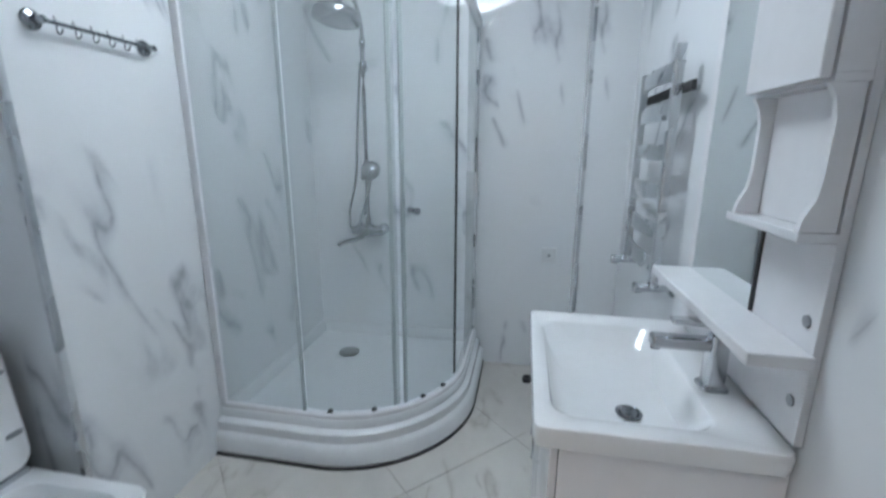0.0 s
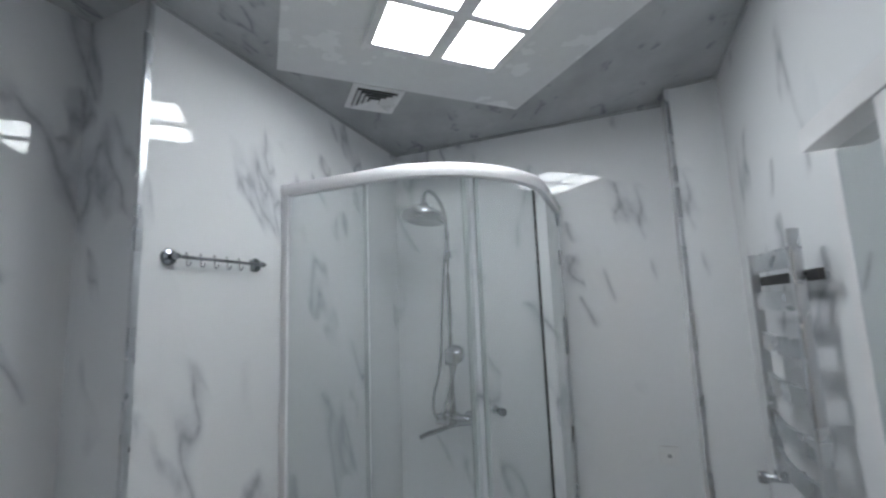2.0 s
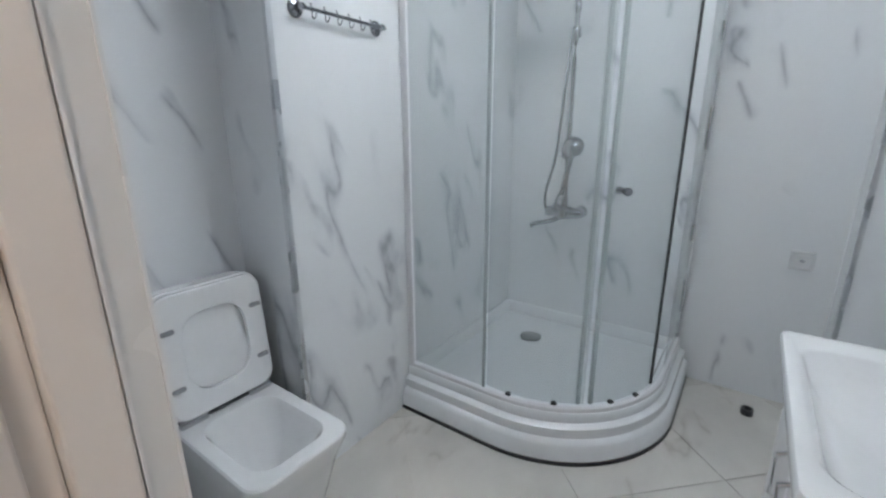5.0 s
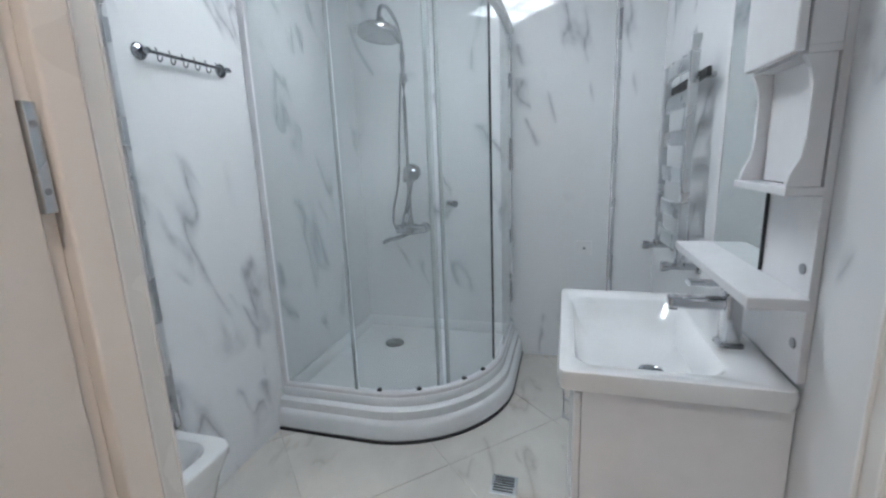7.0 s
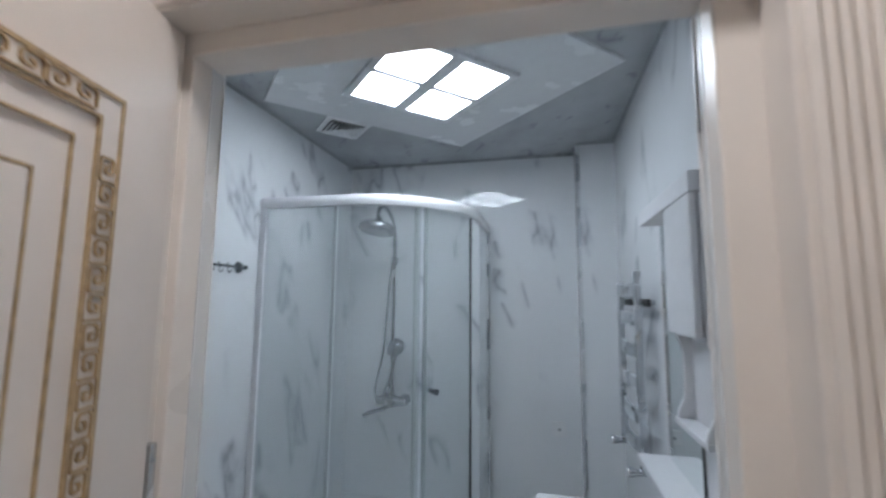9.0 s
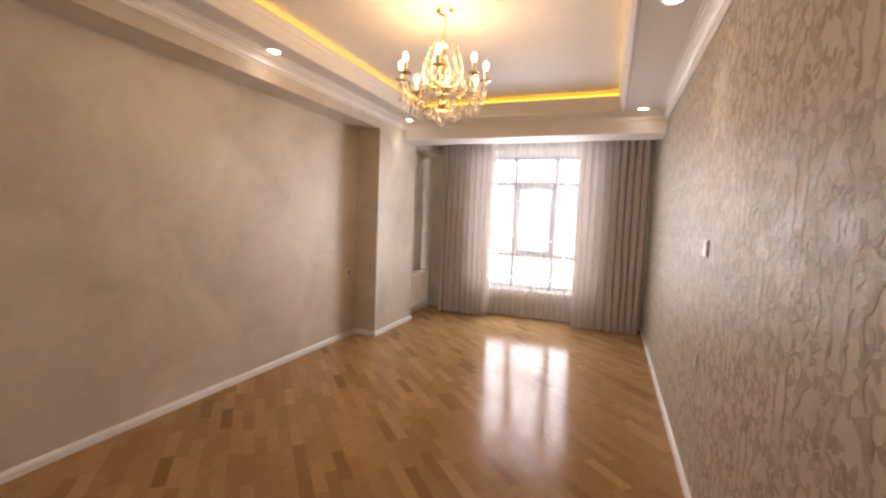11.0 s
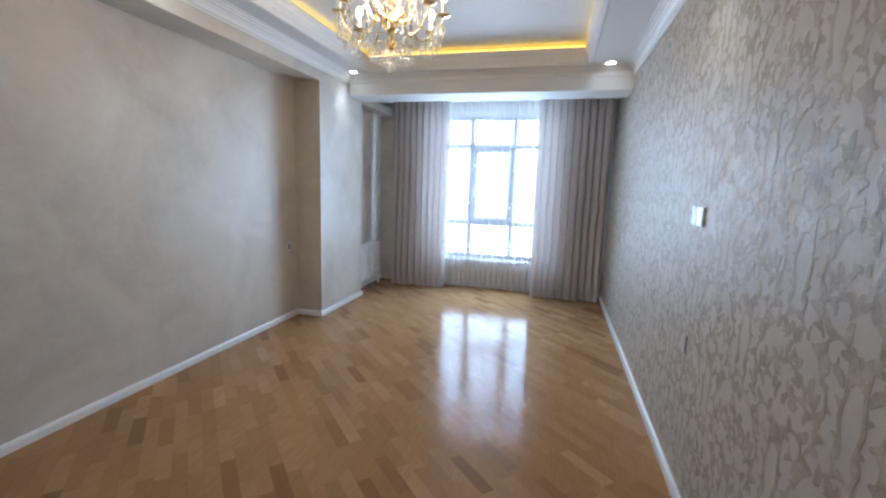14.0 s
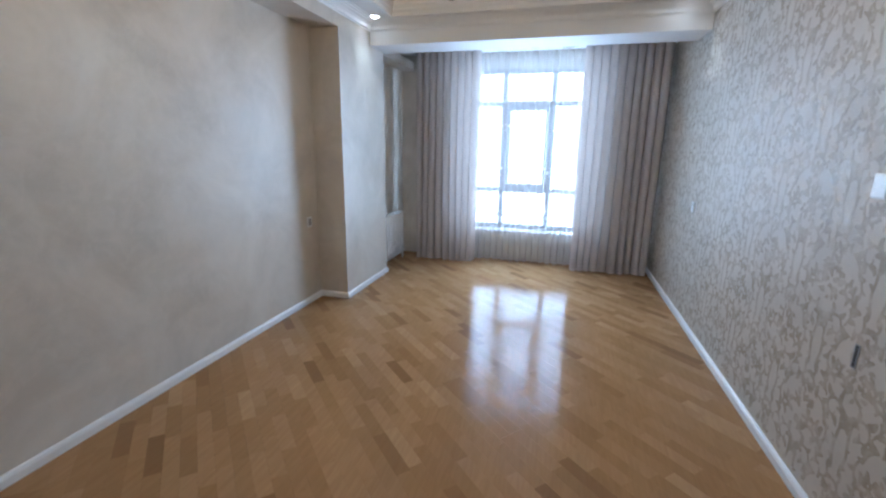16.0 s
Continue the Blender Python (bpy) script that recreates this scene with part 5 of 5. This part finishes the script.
# ---- radiator ----
ra = thing("radiator", "white sectional radiator on recess wall", "radiator", (7.10, -0.525, 0.13))
for i in range(8):
    x = i * 0.078
    part("section", boxes((x + 0.002, x + 0.074, -0.115, -0.045, 0.0, 0.455), bevel=0.012), M_RADW, ra)
part("top_grille", boxes((0.0, 0.622, -0.125, -0.040, 0.458, 0.474), bevel=0.004), M_RADW, ra)
for x in (0.1, 0.52):
    part("bracket", boxes((x - 0.01, x + 0.01, -0.045, 0.0245, 0.30, 0.33)), M_GREYP, ra)
part("pipe", tube([(0.60, -0.08, 0.02), (0.655, -0.08, 0.02), (0.655, -0.08, -0.129)], 0.010), M_RADW, ra)

# ---- raised figure of the wallpaper ----
def ribbon(bm, pts, widths, lift):
    """A tapered stroke with a soft ridge, lying on the wall."""
    rows = []
    for i, (x, z) in enumerate(pts):
        a, b = pts[max(0, i - 1)], pts[min(len(pts) - 1, i + 1)]
        dx, dz = b[0] - a[0], b[1] - a[1]
        d = math.hypot(dx, dz) or 1.0
        w = widths[i] / 2
        nx, nz = -dz / d * w, dx / d * w
        rows.append([bm.verts.new((x + s * nx, h, z + s * nz)) for s, h in ((-1, 0.0), (-0.9, lift), (0.0, lift * 1.08), (0.9, lift), (1, 0.0))])
    for a, b in zip(rows, rows[1:]):
        for k in range(4):
            bm.faces.new((a[k], a[k + 1], b[k + 1], b[k]))


def arc_pts(cx, cz, r0, r1, a0, a1, n):
    return [(cx + (r0 + (r1 - r0) * k / n) * math.cos(radians(a0 + (a1 - a0) * k / n)), cz + (r0 + (r1 - r0) * k / n) * math.sin(radians(a0 + (a1 - a0) * k / n))) for k in range(n + 1)]


def swell(n, w, head=0.25, tail=0.15):
    return [w * (head + (1 - head) * math.sin(math.pi * (0.12 + 0.86 * k / n)) ** 0.8) if k < n else w * tail for k in range(n + 1)]


def leaf_pts(x, z, ang, size, curl):
    out, a = [], radians(ang)
    for k in range(7):
        out.append((x, z))
        x, z, a = x + math.cos(a) * size / 6, z + math.sin(a) * size / 6, a + radians(curl) / 6
    return out


def flow(points, k=5):
    """A smooth plan line through (x, z) points."""
    return [(v.x, v.z) for v in bend([(x, 0, z) for x, z in points], k)]


def damask_motif(bm, ox, oz, rr, g=0.95):
    """S-scrolls rolled up at both ends, their backs thick with lobed leaves, a palmette and a pendant; mirrored upright."""
    for sx in (-1, 1):
        def put(pts, w, lift=0.00012):
            n = len(pts) - 1
            ribbon(bm, [(ox + sx * x * g + rr.uniform(-0.0015, 0.0015), oz + z * g + rr.uniform(-0.0015, 0.0015)) for x, z in pts], [w * g * k for k in swell(n, 1.0)], lift + rr.random() * 0.0003)

        def leafy(pts, side, size, every, fat=0.50):
            for i in range(1, len(pts) - 1, every):
                (x0, z0), (x1, z1) = pts[i - 1], pts[i]
                a = math.degrees(math.atan2(z1 - z0, x1 - x0))
                k = rr.uniform(0.7, 1.2)
                put(leaf_pts(x1, z1, a + side * 25, size * k, side * 75), size * k * fat)
                put(leaf_pts(x1, z1, a + side * 70, size * k * 0.55, -side * 60), size * k * fat * 0.6)
        low = arc_pts(0.072, -0.135, 0.010, 0.046, 330, 130, 12)
        high = arc_pts(0.088, 0.128, 0.058, 0.012, 190, -190, 20)
        sweep_up = flow([low[-1], (0.024, -0.075), (0.040, 0.0), (0.030, 0.07), high[0]], 4)
        line = low + sweep_up[1:-1] + high
        put(line, 0.016)
        leafy(line[12:26], -1, 0.034, 4)
        leafy(line[24:46], 1, 0.054, 3)
        leafy(line[2:14], 1, 0.046, 3)
        outer = arc_pts(0.150, -0.010, 0.066, 0.014, 120, 470, 22)
        put(outer, 0.017)
        leafy(outer[2:18], -1, 0.042, 3)
        tail = flow([(0.140, 0.150), (0.168, 0.205), (0.150, 0.265), (0.118, 0.300)], 5)
        put(tail, 0.016)
        leafy(tail[1:], -1, 0.050, 3)
        leafy(tail[3:], 1, 0.036, 4)
        foot = flow([(0.095, -0.180), (0.140, -0.215), (0.158, -0.270)], 5)
        put(foot, 0.015)
        leafy(foot[1:], 1, 0.046, 2)
        for k in range(6):
            put(leaf_pts(0.003 + 0.004 * k, 0.09 + 0.012 * k, 90 - 17 * k, 0.092 - 0.010 * k, -60), 0.018)
            put(leaf_pts(0.003, -0.15 - 0.006 * k, -86 + 20 * k, 0.070 - 0.006 * k, 60), 0.016)


def bouquet(bm, ox, oz, rr):
    """Loose mass of small leaves in the middle of each ogee."""
    for k in range(44):
        a = rr.uniform(0, 360)
        d = rr.random() ** 0.55
        x, z = ox + 0.058 * d * math.cos(radians(a)), oz + 0.080 * d * math.sin(radians(a))
        pts = leaf_pts(x, z, a + rr.uniform(-40, 40), rr.uniform(0.024, 0.044), rr.choice((-75, 75)))
        ribbon(bm, pts, [0.018 * w for w in swell(6, 1.0)], 0.00012 + rr.random() * 0.0003)


figure = bmesh.new()
frng = random.Random(9)
DW, DH = 0.265, 0.58
for col in range(25):
    for row in range(-1, 6):
        zc = DH * (row + 0.5 * (col % 2)) + 0.05
        damask_motif(figure, WX1 + DW * (col + 0.5), zc, frng)
        bouquet(figure, WX1 + DW * (col + 0.5), zc + DH * 0.5, frng)
for v in [v for v in figure.verts if not (WX1 + 0.02 < v.co.x < XE - 0.03 and 0.07 < v.co.z < LZ - 0.09)]:
    figure.verts.remove(v)
for v in figure.verts:
    v.co.y += RY + 0.0006
wall_right = bpy.data.objects["wall_living_right"]
relief = part("wallpaper_figure", figure, M_RELIEF, wall_right, "tan raised acanthus scrolls")
tagged(relief, "tan raised acanthus scrolls", kind="stuff")

# ---- switches and sockets ----
sw = thing("light_switch", "white double light switch on damask wallpaper", "switch", (4.408, RY, 1.285))
for x in (-0.012, 0.070):
    part("plate", boxes((x - 0.040, x + 0.040, 0.0005, 0.010, -0.042, 0.042), bevel=0.003), M_WPLAST, sw)
for x in (-0.012, 0.070):
    part("rocker", boxes((x - 0.035, x + 0.035, 0.010, 0.0125, -0.036, 0.036), bevel=0.001), M_WPLAST, sw)
# Dark strip paints the shaded side edge of a wallpaper-coloured outlet plate.
ou = thing("wall_box", "dark strip painting the shaded edge of an outlet plate on damask wallpaper", "outlet", (4.406, RY, 0.696))
part("shade_rim", frame_strip(-0.013, 0.013, -0.045, 0.045, 0.004, 0.0003, 0.003), M_GREYP, ou)
part("shade_strip", boxes((-0.0088, 0.0088, 0.0003, 0.002, -0.0408, 0.0408)), M_BLACK, ou)
s2 = thing("light_switch", "small white switch at end of plaster wall", "switch", (5.98, LY, 0.73))
part("plate", boxes((-0.038, 0.038, -0.009, -0.0005, -0.045, 0.045), bevel=0.003), M_WPLAST, s2)
part("rocker", boxes((-0.020, 0.020, -0.013, -0.009, -0.03, 0.03), bevel=0.002), M_GREYP, s2)
s3 = thing("wall_socket", "small pale socket low on papered wall", "socket", (6.55, RY, 0.95))
part("plate", boxes((-0.038, 0.038, 0.0005, 0.008, -0.042, 0.042), bevel=0.003), M_WPLAST, s3)

# ---- outside ----
bd = bmesh.new()
bmesh.ops.create_grid(bd, x_segments=1, y_segments=1, size=30, matrix=Matrix.Translation((40, -2, 6)) @ Matrix.Rotation(radians(90), 4, 'Y'))
structure("backdrop", bd, emit("bright_sky", (0.92, 0.96, 1.0), 7.0), "overexposed pale sky outside window", "sky")

# ---- floors ----
def clip_poly(poly, x0, x1, y0, y1):
    for axis, lim, sign in ((0, x0, 1), (0, x1, -1), (1, y0, 1), (1, y1, -1)):
        out = []
        for i, p in enumerate(poly):
            q = poly[(i + 1) % len(poly)]
            a, b = sign * (p[axis] - lim), sign * (q[axis] - lim)
            if a >= 0:
                out.append(p)
            if a * b < 0:
                t = a / (a - b)
                out.append((p[0] + (q[0] - p[0]) * t, p[1] + (q[1] - p[1]) * t))
        poly = out
        if len(poly) < 3:
            return []
    return poly


def area_of(poly):
    return abs(sum(p[0] * q[1] - q[0] * p[1] for p, q in zip(poly, poly[1:] + poly[:1]))) / 2


def slab(bm, poly, z0, z1, ch):
    """A flat piece with chamfered upper edges."""
    n = len(poly)
    cx, cy = sum(p[0] for p in poly) / n, sum(p[1] for p in poly) / n
    inner = []
    for x, y in poly:
        d = Vector((cx - x, cy - y))
        d = d.normalized() * ch * 1.4 if d.length > 1e-6 else d
        inner.append((x + d.x, y + d.y))
    lo = [bm.verts.new((x, y, z0)) for x, y in poly]
    mid = [bm.verts.new((x, y, z1 - ch)) for x, y in poly]
    top = [bm.verts.new((x, y, z1)) for x, y in inner]
    for a, b in ((lo, mid), (mid, top)):
        for i in range(n):
            j = (i + 1) % n
            bm.faces.new((a[i], a[j], b[j], b[i]))
    bm.faces.new(top)


rnd = random.Random(7)
floor_living = structure("floor_living", boxes((WX0, XE, RY, LY, -0.022, -0.010)), M_SUB, "varnished oak strip parquet laid diagonally, glossy", "floor")
ca = math.cos(radians(45))
PL, PW = 0.29, 0.068
rest = bmesh.new()
count = 0
cells = []
for row in range(-80, 120):
    shift = rnd.random() * PL
    for col in range(-12, 34):
        u0, v0 = col * PL + shift, row * PW
        u1, v1 = u0 + PL - 0.0004, v0 + PW - 0.0004
        quad = [((u * ca - v * ca) + WX1, (u * ca + v * ca) + RY) for u, v in ((u0, v0), (u1, v0), (u1, v1), (u0, v1))]
        x = sum(p[0] for p in quad) / 4
        pieces = []
        for lim in ((WX0 + 0.02, WX1, DY0, DY1), (WX1, PX0, RY, LY), (PX0, PX1, RY, PY), (PX1, XE, RY, -0.50)):
            q = clip_poly(quad, *lim)
            if q and area_of(q) > 1e-4:
                pieces.append(q)
        for q in pieces:
            cells.append((x, q))
cells.sort(key=lambda c: abs(c[0] - 3.9))
for x, q in cells:
    if count < 300:
        bm = bmesh.new()
        slab(bm, q, -0.010, 0.0, 0.0003)
        ob = part("plank", bm, M_WOOD, floor_living)
        count += 1
    else:
        slab(rest, q, -0.010, 0.0, 0.0003)
tagged(part("planks", rest, M_WOODS, floor_living), kind="stuff")

floor_bath = structure("floor_bath", boxes((NX, BX, FY, 0.0, -0.022, -0.004)), M_GROUT, "cream stone-look tiles with pale joints", "floor")
TS = 0.60
for i in range(-8, 8):
    for j in range(-8, 8):
        u0, v0 = i * TS, j * TS
        quad = [(0.9 + (u - v) * ca, -1.155 + (u + v) * ca) for u, v in ((u0, v0), (u0 + TS - 0.003, v0), (u0 + TS - 0.003, v0 + TS - 0.003), (u0, v0 + TS - 0.003))]
        for lim in ((0.0, BX, NY, 0.0), (NX, BX, FY, NY)):
            q = clip_poly(quad, *lim)
            if q and area_of(q) > 1e-4:
                bm = bmesh.new()
                slab(bm, q, -0.006, 0.0, 0.001)
                part("tile", bm, M_TILE, floor_bath)
floor_hall = structure("floor_hall", boxes((HX0, WX0 + 0.02, HY0, -2.46, -0.022, 0.0), (OX0, OX1, -2.46, FY, -0.022, 0.0)), M_TILE, "cream stone hall floor", "floor")
